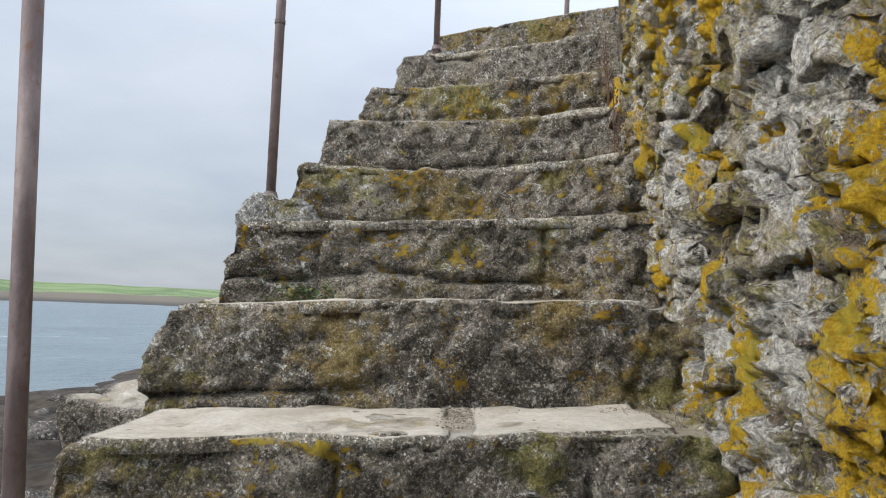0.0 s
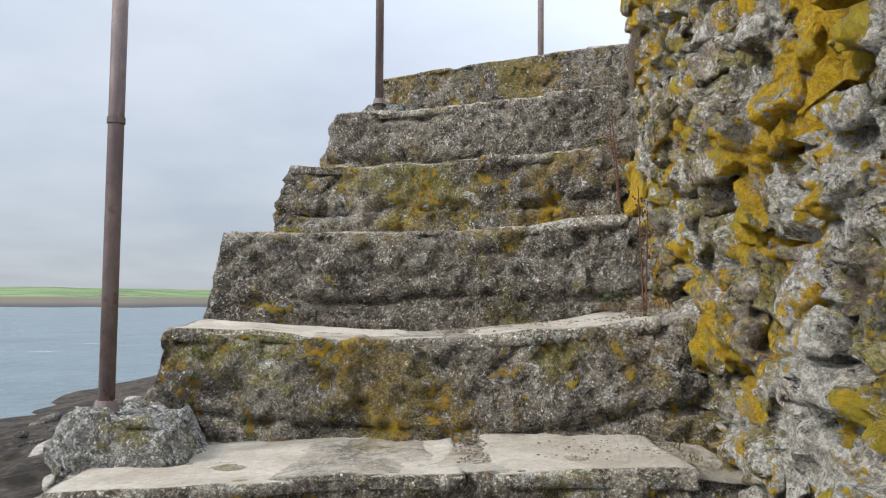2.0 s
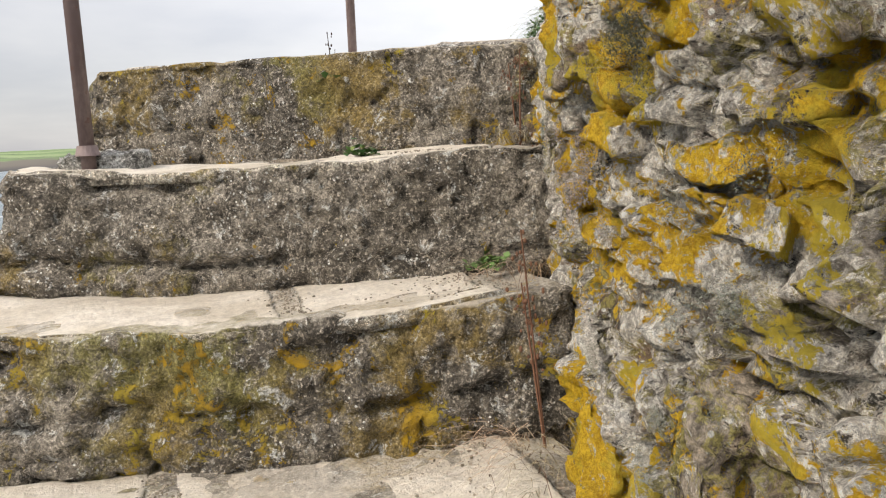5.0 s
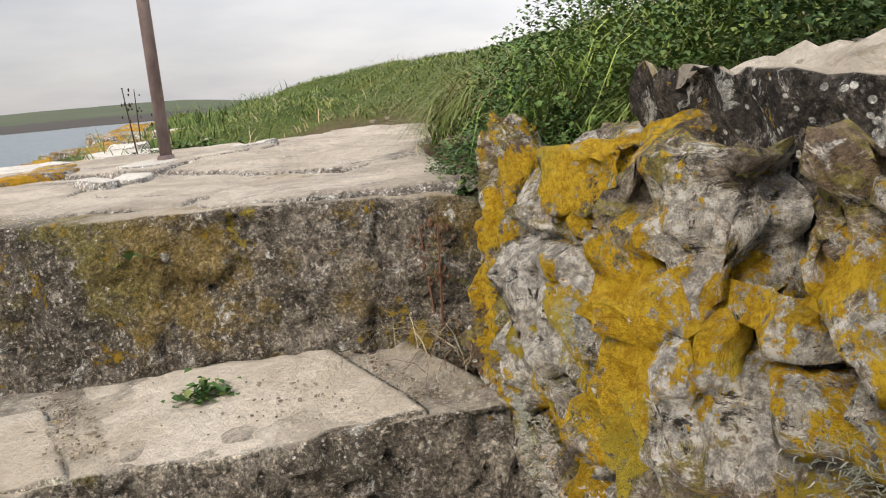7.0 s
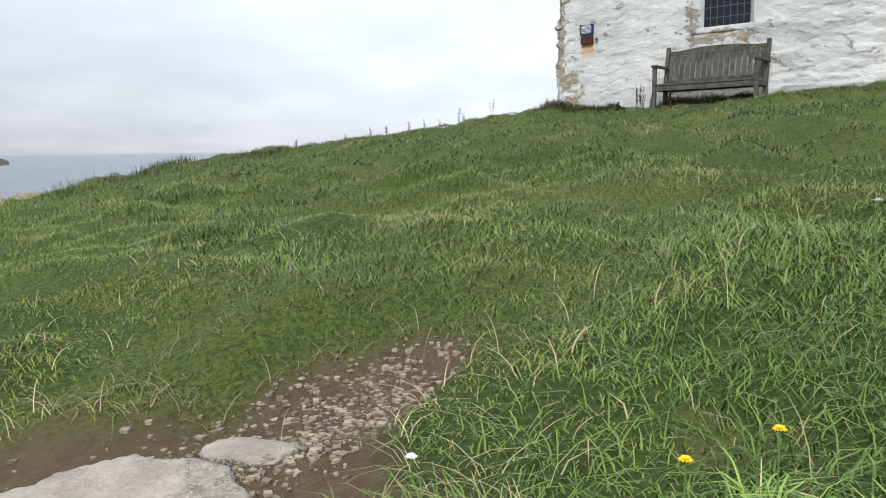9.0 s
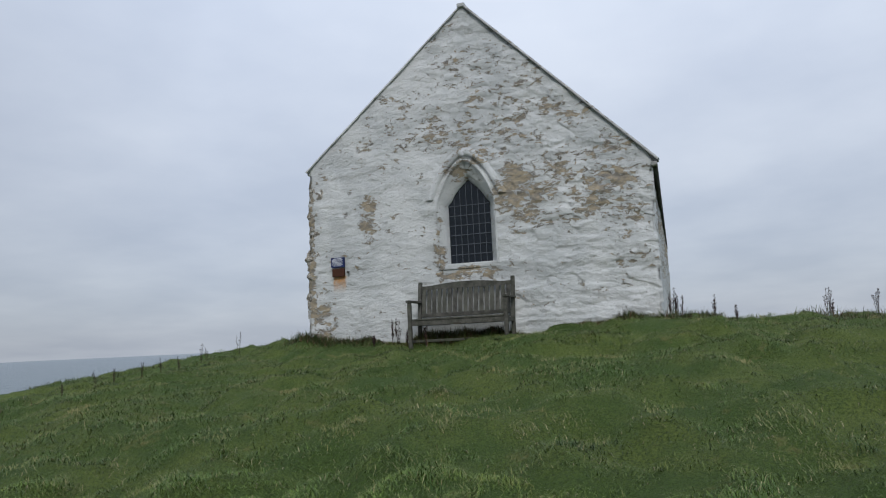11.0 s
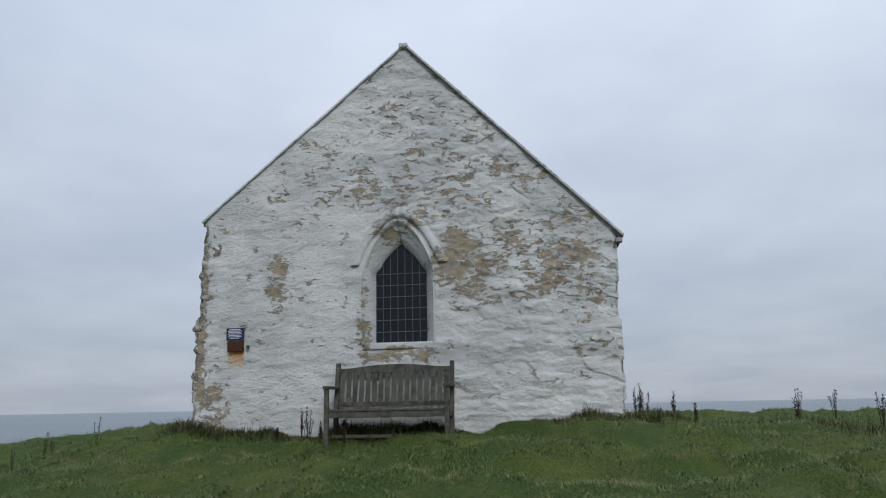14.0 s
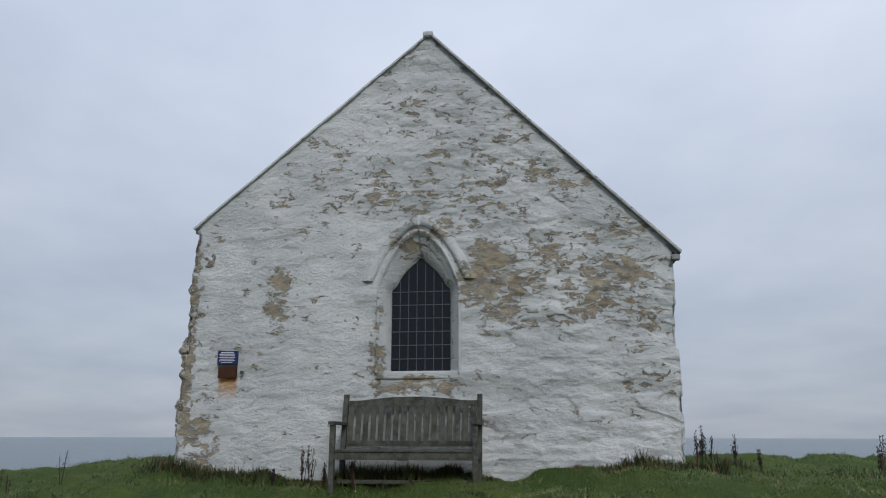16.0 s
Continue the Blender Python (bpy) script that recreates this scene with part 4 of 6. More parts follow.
def whitewash():
    k = Mat("flaking_whitewash", 0.85)
    y, z = k.axis(1), k.axis(2)
    wide = k.stretch(1, 1, 1.9)
    base = k.mix(k.ramp(k.noise(1.3, 6, 0.65), 0.35, 0.7), (0.46, 0.48, 0.485), (0.60, 0.615, 0.615))
    base = k.mix(k.ramp(k.noise(7, 7, 0.7, wide), 0.55, 0.75, 0, 0.5), base, (0.42, 0.42, 0.40))
    stone = k.mix(k.ramp(k.noise(5, 6, 0.7, wide), 0.4, 0.62), (0.36, 0.305, 0.22), (0.205, 0.19, 0.165))
    # more paint is gone right of the window and up in the gable, little at the foot
    def around(cy, cz, ry, rz):
        a = k.math("POWER", k.math("DIVIDE", k.math("SUBTRACT", y, cy), ry), 2.0)
        b = k.math("POWER", k.math("DIVIDE", k.math("SUBTRACT", z, cz), rz), 2.0)
        return k.ramp(k.math("ADD", a, b), 0.0, 1.0, 1.0, 0.0)
    loss = k.math("MULTIPLY", around(6.0, 6.75, 1.9, 0.9), 0.078)
    for cy, cz, ry, rz, amount in ((6.95, 6.65, 0.50, 0.7, 0.055), (7.825, 7.15, 0.5, 0.3, 0.035), (7.3, 8.4, 2.2, 1.9, 0.055), (5.2, 6.0, 0.7, 1.2, 0.06), (9.70, 6.45, 0.24, 0.70, 0.115), (8.35, 5.9, 0.15, 0.8, 0.11),
                                   (7.8, 5.38, 0.75, 0.16, 0.13), (10.6, 4.8, 0.35, 0.7, 0.10), (10.35, 5.9, 0.3, 0.2, 0.06), (9.3, 7.7, 1.2, 0.45, 0.05), (10.85, 5.9, 0.12, 2.0, 0.12)):
        loss = k.math("ADD", loss, k.math("MULTIPLY", around(cy, cz, ry, rz), amount))
    flake = k.math("ADD", k.math("MULTIPLY", k.noise(2.3, 3, 0.5, k.stretch(1, 1, 1.7, (3, 1, 8))), 0.30), k.math("MULTIPLY", k.noise(6.0, 10, 0.76, k.stretch(1, 1, 2.3), 0.6), 0.70))
    gone = k.ramp(k.math("ADD", flake, loss), 0.583, 0.598)
    c = k.mix(gone, base, stone)
    c = k.mix(k.ramp(k.noise(19, 6, 0.75, k.stretch(1, 1, 1.5, (1, 5, 2))), 0.62, 0.655, 0, 0.8), c, (0.21, 0.20, 0.18))
    # rust below the iron plate, green at the foot
    rust = k.math("MULTIPLY", k.math("MULTIPLY", k.ramp(k.math("ABSOLUTE", k.math("SUBTRACT", y, 10.29)), 0.10, 0.15, 1, 0), k.ramp(z, 5.16, 5.50)), k.ramp(z, 5.52, 5.50))
    c = k.mix(k.math("MULTIPLY", rust, k.ramp(k.noise(13, 5, 0.7), 0.25, 0.6, 0.35, 1)), c, (0.52, 0.24, 0.055))
    k.colour(c)
    h = k.math("ADD", k.math("MULTIPLY", k.noise(16, 7, 0.7, wide), 0.7), k.math("MULTIPLY", gone, -0.35))
    return k.bump(h, 1.0, 0.035).m


def slate(name="roof_slate"):
    k = Mat(name, 0.7)
    c = k.mix(k.noise(6, 6, 0.7), (0.16, 0.165, 0.17), (0.34, 0.34, 0.33))
    return k.colour(k.mix(k.ramp(k.noise(11, 5), 0.55, 0.7, 0, 0.6), c, (0.30, 0.30, 0.26))).bump(k.noise(30, 4), 0.5, 0.01).m


def outline(half, z0, z1, n, *args):
    """Points (y, z) up one side and down the other of an upright opening."""
    zs = np.concatenate((np.linspace(z0, min(SPRING, z1), 9)[:-1], SPRING + (z1 - SPRING) * (1 - (1 - np.linspace(0, 1, n)) ** 2)))
    h = half(zs, *args)
    return np.concatenate((np.stack((WY + h, zs), 1), np.stack((WY - h, zs), 1)[::-1]))


def loft(rings, closed=False):
    """Quads between rings of equal length, given as lists of points."""
    n = len(rings[0])
    verts = np.concatenate([np.asarray(r) for r in rings])
    quads = []
    for i in range(len(rings) - 1):
        for j in range(n if closed else n - 1):
            a, b = i * n + j, i * n + (j + 1) % n
            quads.append((a, b, b + n, a + n))
    return verts, np.array(quads)


def build_chapel():
    chapel = tagged(new("chapel"), "small old chapel with flaking whitewash and a pointed gable window", "chapel")
    paint, roofing = whitewash(), slate()
    # gable wall: coursed rubble under many coats of limewash
    ys, zs = np.arange(EAVE_R[0] + 0.07, EAVE_L[0] - 0.01, 0.024), np.linspace(0, 1, 250)
    gy, gv = np.meshgrid(ys, zs, indexing="ij")
    y, v = gy.ravel(), gv.ravel()
    foot = 3.85
    z = foot + (roof_z(y) + 0.004 - foot) * v
    # the corners lean out towards the ground
    lean = np.clip((7.2 - z) / 3.2, 0, 1)
    yy = y + np.where(y > 7.8, (y - 7.8) / 3.1, 0) * lean * 0.09
    p = np.stack((np.full(y.shape, FX), yy, z), 1)
    q = p * (1, 1, 2.3)
    relief = 0.020 * fbm(q, 1.7, 2, 4) + 0.024 * np.abs(fbm(q, 3.4, 2, 2)) + 0.010 * facets(q, 0.34, 4)[0] + 0.005 * fbm(q * (1, 1, 0.8), 11, 3, 6)
    smooth = np.exp(-((y - WY) / 0.75) ** 2 - ((z - 6.4) / 1.1) ** 2) * 0.6 + np.clip((y - 8.3) / 1.5, 0, 0.45)
    relief *= 1 - np.clip(smooth, 0, 0.7)
    p[:, 0] -= relief - 0.012
    edge = np.minimum(y - ys[0], ys[-1] - y)
    p[:, 0] += np.clip(0.06 - edge, 0, 1) ** 2 * 14
    rag = np.where(edge < 0.03, 0.030 * np.sign(vnoise(p * (0, 0, 1), 5.5, 2)) + 0.03 * fbm(p * (0, 0, 1), 6, 3, 1), 0)
    p[:, 1] += np.where(y > 7.8, rag, -rag * 0.5)
    n = len(zs)
    inside = (np.abs(y - WY) < arch_half(z, 0.50, SPRING, 7.36)) & (z > SILL - 0.02) & (z < 7.36)
    a = (np.arange(len(ys) - 1)[:, None] * n + np.arange(n - 1)[None]).ravel()
    quads = np.stack((a, a + n, a + n + 1, a + 1), 1)[:, ::-1]
    quads = quads[~inside[quads].any(1)]
    hang("gable_wall", raw_mesh("gable_wall", p, quads, paint), chapel, "whitewashed rubble gable with bare tan patches")
    # inner leaf, side walls and far gable
    bm = bmesh.new()
    box_bm(bm, FX + 0.30, FX + 0.62, 8.45, 10.75, foot, 7.45)
    box_bm(bm, FX + 0.30, FX + 0.62, 4.80, 7.20, foot, 6.95)
    box_bm(bm, FX + 0.30, FX + 0.62, 7.20, 8.45, foot, SILL - 0.12)
    box_bm(bm, FX + 0.30, FX + 0.62, 6.2, 9.2, 7.45, 8.3)
    part("inner_wall", bm, paint, chapel)
    back = 26.5
    for name, ya, yb, top in (("side_wall", EAVE_R[0] + 0.10, 5.25, EAVE_R[1] - 0.03), ("side_wall", EAVE_L[0] - 0.03, 10.6, EAVE_L[1] - 0.03)):
        xs, zs2 = np.linspace(FX + 0.012, back, 90), np.linspace(foot, top, 40)
        gx, gz = np.meshgrid(xs, zs2, indexing="ij")
        t = (gx.ravel() - FX) / (back - FX)
        w = np.stack((gx.ravel(), ya + (yb - ya) * t, gz.ravel()), 1)
        sign = 1 if ya > 7 else -1
        w[:, 1] += sign * (0.03 * fbm(w * (1, 1, 2), 2.2, 4, 5) + (0.09 if sign > 0 else 0.0) * np.clip((7.2 - w[:, 2]) / 3.2, 0, 1) * (1 - t))
        a = (np.arange(89)[:, None] * 40 + np.arange(39)[None]).ravel()
        hang(name, raw_mesh(name, w, np.stack((a, a + 40, a + 41, a + 1), 1), paint), chapel)
    bm = bmesh.new()
    pts = [(back, 5.25, foot), (back, 10.6, foot), (back, 10.6, EAVE_L[1]), (back, APEX[0], APEX[1] - 0.05), (back, 5.25, EAVE_R[1])]
    bm.faces.new([bm.verts.new(c) for c in pts])
    bmesh.ops.solidify(bm, geom=bm.faces[:], thickness=0.4)
    part("back_wall", bm, paint, chapel)
    # roof slopes with a slate verge over the gable
    for (ey, ez), ryb in ((EAVE_L, 10.6), (EAVE_R, 5.25)):
        sign = 1 if ey > 7 else -1
        slope = (ez - APEX[1]) / (ey - APEX[0])
        bm = bmesh.new()
        over = 0.02
        low = (ey + sign * over, ez + sign * over * slope)
        lowb = (ryb + sign * over, ez + sign * over * slope - 0.02)
        lip = FX + 0.03
        c = [(lip, APEX[0], APEX[1]), (back + 0.1, APEX[0], APEX[1]), (back + 0.1, *lowb), (lip, *low)]
        up = [bm.verts.new((x, y, z + 0.002)) for x, y, z in c]
        dn = [bm.verts.new((x, y, z - 0.045)) for x, y, z in c]
        bm.faces.new(up), bm.faces.new(dn[::-1])
        for i in range(4):
            bm.faces.new((up[i], dn[i], dn[(i + 1) % 4], up[(i + 1) % 4]))
        bmesh.ops.recalc_face_normals(bm, faces=bm.faces[:])
        roof = part("roof", bm, roofing, chapel, "grey slate roof slope")
        if sign < 0:
            bm = bmesh.new()
            run = math.hypot(low[0] - APEX[0], low[1] - APEX[1])
            box_bm(bm, -0.035, 0.20, 0.05, run + 0.03, 0.0, 0.016, 0.004)
            bmesh.ops.transform(bm, verts=bm.verts[:], matrix=Matrix.Translation((FX - 0.02, APEX[0], APEX[1] + 0.024)) @ Matrix.Rotation(math.atan2(low[1] - APEX[1], low[0] - APEX[0]), 4, "X"))
            part("verge_slate", bm, roofing, roof, "thin dark slate edge")
        # mortared verge tiles along the gable edge
        count = 17
        for i in range(count):
            u0, u1 = i / count, (i + 1) / count + 0.004
            bm = bmesh.new()
            ln = math.hypot(low[0] - APEX[0], low[1] - APEX[1])
            box_bm(bm, -0.008, 0.16, u0 * ln, u1 * ln, -0.028, 0.0, 0.006)
            ang = math.atan2(low[1] - APEX[1], low[0] - APEX[0])
            lift = 0.022 + 0.003 * math.sin(i * 5.1)
            bmesh.ops.transform(bm, verts=bm.verts[:], matrix=Matrix.Translation((FX - 0.025, APEX[0] + 0.0, APEX[1] + lift)) @ Matrix.Rotation(ang, 4, "X"))
            part("verge_tile", bm, paint, roof)
    # a tiny cap at the apex
    bm = bmesh.new()
    box_bm(bm, FX - 0.07, FX + 0.25, APEX[0] - 0.07, APEX[0] + 0.07, APEX[1] - 0.04, APEX[1] + 0.03, 0.02)
    part("ridge_cap", bm, paint, chapel)
    # window
    win = hang("window", None, chapel, "pointed leaded window in a moulded stone surround")
    outer = outline(arch_half, SILL - 0.03, 7.36, 26, 0.53, SPRING, 7.36)
    inner = outline(lambda z: light_half(z), SILL - 0.0, TIP, 26)
    rings = []
    for f, x in ((-0.03, FX + 0.01), (0.0, FX - 0.035), (0.10, FX - 0.045), (0.18, FX - 0.02), (0.24, FX + 0.02), (0.40, FX + 0.03), (0.48, FX + 0.075), (0.62, FX + 0.085), (0.72, FX + 0.13), (1.0, FX + 0.17), (1.0, FX + 0.26)):
        yz = outer * (1 - f) + inner * f
        x3 = np.full(len(yz), x)
        q = np.stack((x3, yz[:, 0], yz[:, 1]), 1)
        q[:, 0] += 0.012 * fbm(q, 7, 3, 2)
        rings.append(q)
    verts, quads = loft(rings)
    hang("window_surround", raw_mesh("window_surround", verts, quads, paint), win)
    # hood mould with its dropped ends
    rings = []
    for out, x in ((-0.02, FX + 0.02), (0.0, FX - 0.035), (0.05, FX - 0.05), (0.10, FX - 0.035), (0.15, FX + 0.015)):
        zs3 = 6.70 + (7.42 + out - 6.70) * (1 - (1 - np.linspace(0, 1, 30)) ** 2)
        h = arch_half(zs3, 0.66 + out, 6.45, 7.42 + out)
        yz = np.concatenate((np.stack((WY + h, zs3), 1), np.stack((WY - h, zs3), 1)[::-1]))
        q = np.stack((np.full(len(yz), x), yz[:, 0], yz[:, 1]), 1)
        q[:, 0] += 0.010 * fbm(q, 6, 3, 5)
        rings.append(q)
    verts, quads = loft(rings)
    hang("hood_mould", raw_mesh("hood_mould", verts, quads, paint), win)
    bm = bmesh.new()
    box_bm(bm, FX - 0.012, FX + 0.26, WY - 0.54, WY + 0.54, SILL - 0.09, SILL + 0.006, 0.02)
    part("window_sill", bm, paint, win)
    # glass, seven by seven leaded lights
    k = Mat("old_window_glass", 0.08)
    k.colour((0.010, 0.015, 0.022))
    k.b.inputs["Specular IOR Level"].default_value = 0.32
    k.b.inputs["Transmission Weight"].default_value = 0.35
    k.bump(k.noise(5, 3), 0.25, 0.01)
    glass = k.m
    lead = Mat("lead_came", 0.6).colour((0.075, 0.085, 0.10)).m
    gx = FX + 0.205
    cols = np.linspace(-0.385, 0.385, 8)
    rows = [SILL + 0.002 + 0.172 * i for i in range(7)] + [TIP]
    for i in range(7):
        for j in range(7):
            a, b = WY + cols[i], WY + cols[i + 1]
            z0, z1 = rows[j], rows[j + 1]
            if j == 6:
                z1 = TIP
            tilt = 0.004 * math.sin(i * 3.1 + j * 5.7)
            bm = bmesh.new()
            if j < 6:
                box_bm(bm, gx, gx + 0.004, a + 0.002, b - 0.002, z0 + 0.002, z1 - 0.002)
            else:
                box_bm(bm, gx, gx + 0.004, a + 0.002, b - 0.002, z0 + 0.002, TIP + 0.02)
            bmesh.ops.rotate(bm, verts=bm.verts[:], cent=(gx, (a + b) / 2, (z0 + z1) / 2), matrix=Matrix.Rotation(tilt * 4, 3, "Z"))
            part("pane", bm, glass, win)
    for i in range(1, 7):
        bm = bmesh.new()
        box_bm(bm, gx - 0.006, gx + 0.008, WY + cols[i] - 0.005, WY + cols[i] + 0.005, SILL, TIP + 0.01, 0.002)
        part("glazing_bar", bm, lead, win)
    for j in range(1, 7):
        bm = bmesh.new()
        box_bm(bm, gx - 0.009, gx + 0.008, WY - 0.39, WY + 0.39, rows[j] - 0.006, rows[j] + 0.006, 0.002)
        part("glazing_bar", bm, lead, win)
    # bare corner stones
    rs = random.Random(4)
    z, i = 4.2, 0
    while z < 7.3:
        h = rs.uniform(0.13, 0.24)
        long = 0.34 if i % 2 else 0.22
        lean = min(1, max(0, (7.2 - z) / 3.2)) * 0.09
        put_stone("quoin", chapel, (FX + 0.155, EAVE_L[0] - 0.09 + lean - long * 0.30 + rs.uniform(0.03, 0.09), z + h / 2), (0.30, long * 0.9, h * 1.02), rs, M_QUOIN, 0.022, 2)
        z += h
        i += 1
    # roof gutter end at the far eave
    bm = bmesh.new()
    box_bm(bm, FX - 0.06, FX + 0.05, EAVE_R[0] - 0.02, EAVE_R[0] + 0.08, EAVE_R[1] - 0.11, EAVE_R[1] - 0.045, 0.015)
    part("eave_bracket", bm, roofing, chapel)


def build_signs():
    navy = Mat("navy_enamel", 0.45)
    navy.colour(navy.mix(navy.noise(30, 4), (0.012, 0.022, 0.085), (0.022, 0.032, 0.11)))
    sign = tagged(new("wall_sign"), "small navy notice with pale lines of print, fixed to the wall", "sign")
    bm = bmesh.new()
    box_bm(bm, FX - 0.055, FX - 0.005, 10.165, 10.425, 5.66, 5.835, 0.003)
    part("board", bm, navy.m, sign)
    ink = Mat("white_print", 0.6).colour((0.62, 0.64, 0.68)).m
    for i, (w, h) in enumerate(((0.17, 0.012), (0.21, 0.010), (0.20, 0.008), (0.22, 0.008), (0.19, 0.008), (0.21, 0.008), (0.15, 0.008))):
        bm = bmesh.new()
        z = 5.812 - i * 0.021
        box_bm(bm, FX - 0.0575, FX - 0.053, 10.295 - w / 2, 10.295 + w / 2, z - h / 2, z + h / 2)
        part("print_line", bm, ink, sign)
    k = Mat("rusted_iron", 0.9)
    k.colour(k.mix(k.noise(25, 5, 0.7), (0.030, 0.014, 0.010), (0.085, 0.032, 0.018))).bump(k.noise(60, 4), 0.6, 0.004)
    bm = bmesh.new()
    box_bm(bm, FX - 0.06, FX - 0.005, 10.165, 10.405, 5.49, 5.635, 0.008)
    tagged(part("iron_plate", bm, k.m), "rusty brown iron plate fixed to the whitewashed wall", "plate")
    k = Mat("dull_metal", 0.5)
    k.colour((0.08, 0.08, 0.08))
    bm = bmesh.new()
    box_bm(bm, FX - 0.06, FX - 0.005, 10.08, 10.11, 5.54, 5.58, 0.004)
    tagged(part("wall_hook", bm, k.m), "small dark metal fixing on the whitewashed wall", "fixing")


# ---- the bench ----
def weathered_wood():
    k = Mat("weathered_teak", 0.85)
    fibre = k.noise(26, 7, 0.75, k.stretch(1, 0.35, 0.35))
    c = k.mix(k.ramp(fibre, 0.35, 0.65), (0.028, 0.028, 0.024), (0.105, 0.102, 0.090))
    c = k.mix(k.math("MULTIPLY", k.random(), 0.4), c, (0.095, 0.10, 0.078))
    return k.colour(k.mix(k.ramp(k.noise(8, 5), 0.5, 0.7, 0, 0.5), c, (0.06, 0.07, 0.045))).bump(fibre, 0.6, 0.004).m


def build_bench():
    wood = weathered_wood()
    bench = tagged(new("bench"), "weathered grey wooden garden bench against the chapel wall", "bench")
    y0, y1, xb, xf, floor = 7.02, 8.72, 13.18, 12.74, 4.10

    def bar(name, *c, bevel=0.006):
        return part(name, box_bm(bmesh.new(), *c, bevel), wood, bench)

    for y in (y0, y1 - 0.06):
        bm = box_bm(bmesh.new(), xb - 0.03, xb + 0.03, y, y + 0.06, floor, 4.56, 0.006)
        box_bm(bm, xb - 0.03, xb + 0.03, y, y + 0.06, 4.55, 5.27, 0.006)
        for v in bm.verts:
            if v.co.z > 4.56:
                v.co.x += (v.co.z - 4.56) * 0.15
        part("back_leg", bm, wood, bench)
        bar("front_leg", xf - 0.03, xf + 0.03, y, y + 0.06, floor, 4.90)
        bar("armrest", xf - 0.06, xb + 0.10, y - 0.012, y + 0.072, 4.902, 4.94)
        bar("side_rail", xf + 0.03, xb - 0.03, y + 0.012, y + 0.048, 4.52, 4.59)
        bar("side_stretcher", xf + 0.03, xb - 0.03, y + 0.014, y + 0.046, 4.24, 4.285)
    bar("front_rail", xf - 0.020, xf + 0.014, y0 + 0.06, y1 - 0.06, 4.515, 4.60)
    bar("seat_back_rail", xb - 0.018, xb + 0.018, y0 + 0.06, y1 - 0.06, 4.52, 4.58)
    bar("stretcher", (xf + xb) / 2 - 0.02, (xf + xb) / 2 + 0.02, y0 + 0.02, y1 - 0.02, 4.243, 4.288)
    for i in range(5):
        x = xf - 0.035 + i * 0.094
        bar("seat_slat", x, x + 0.078, y0 + 0.062, y1 - 0.062, 4.602, 4.626, bevel=0.005)
    # top rail with a gentle crown
    bm = bmesh.new()
    n = 24
    ys = np.linspace(y0 + 0.06, y1 - 0.06, n + 1)
    crown = 5.195 + 0.045 * np.clip(1 - ((ys - (y0 + y1) / 2) / 0.62) ** 2, 0, 1)
    sect = [[bm.verts.new((xb + 0.092 + dx, y, z)) for dx, z in ((-0.02, 5.13), (0.02, 5.13), (0.025, c), (-0.015, c))] for y, c in zip(ys, crown)]
    for s, t in zip(sect, sect[1:]):
        for i in range(4):
            bm.faces.new((s[i], t[i], t[(i + 1) % 4], s[(i + 1) % 4]))
    bm.faces.new(sect[0]), bm.faces.new(sect[-1][::-1])
    bmesh.ops.recalc_face_normals(bm, faces=bm.faces[:])
    part("top_rail", bm, wood, bench)
    bar("lower_back_rail", xb + 0.0, xb + 0.035, y0 + 0.06, y1 - 0.06, 4.66, 4.725)
    count = 17
    for i in range(count):
        y = y0 + 0.105 + (y1 - y0 - 0.21) * i / (count - 1)
        bm = box_bm(bmesh.new(), xb + 0.006, xb + 0.022, y - 0.032, y + 0.032, 4.72, 5.14, 0.004)
        for v in bm.verts:
            v.co.x += (v.co.z - 4.70) * 0.165
        part("back_slat", bm, wood, bench)
    k = Mat("brass_plaque", 0.5)
    k.colour((0.05, 0.045, 0.035))
    part("plaque", box_bm(bmesh.new(), xf - 0.024, xf - 0.0205, 7.80, 7.93, 4.508, 4.545, 0.001), k.m, bench, "small dark plaque")


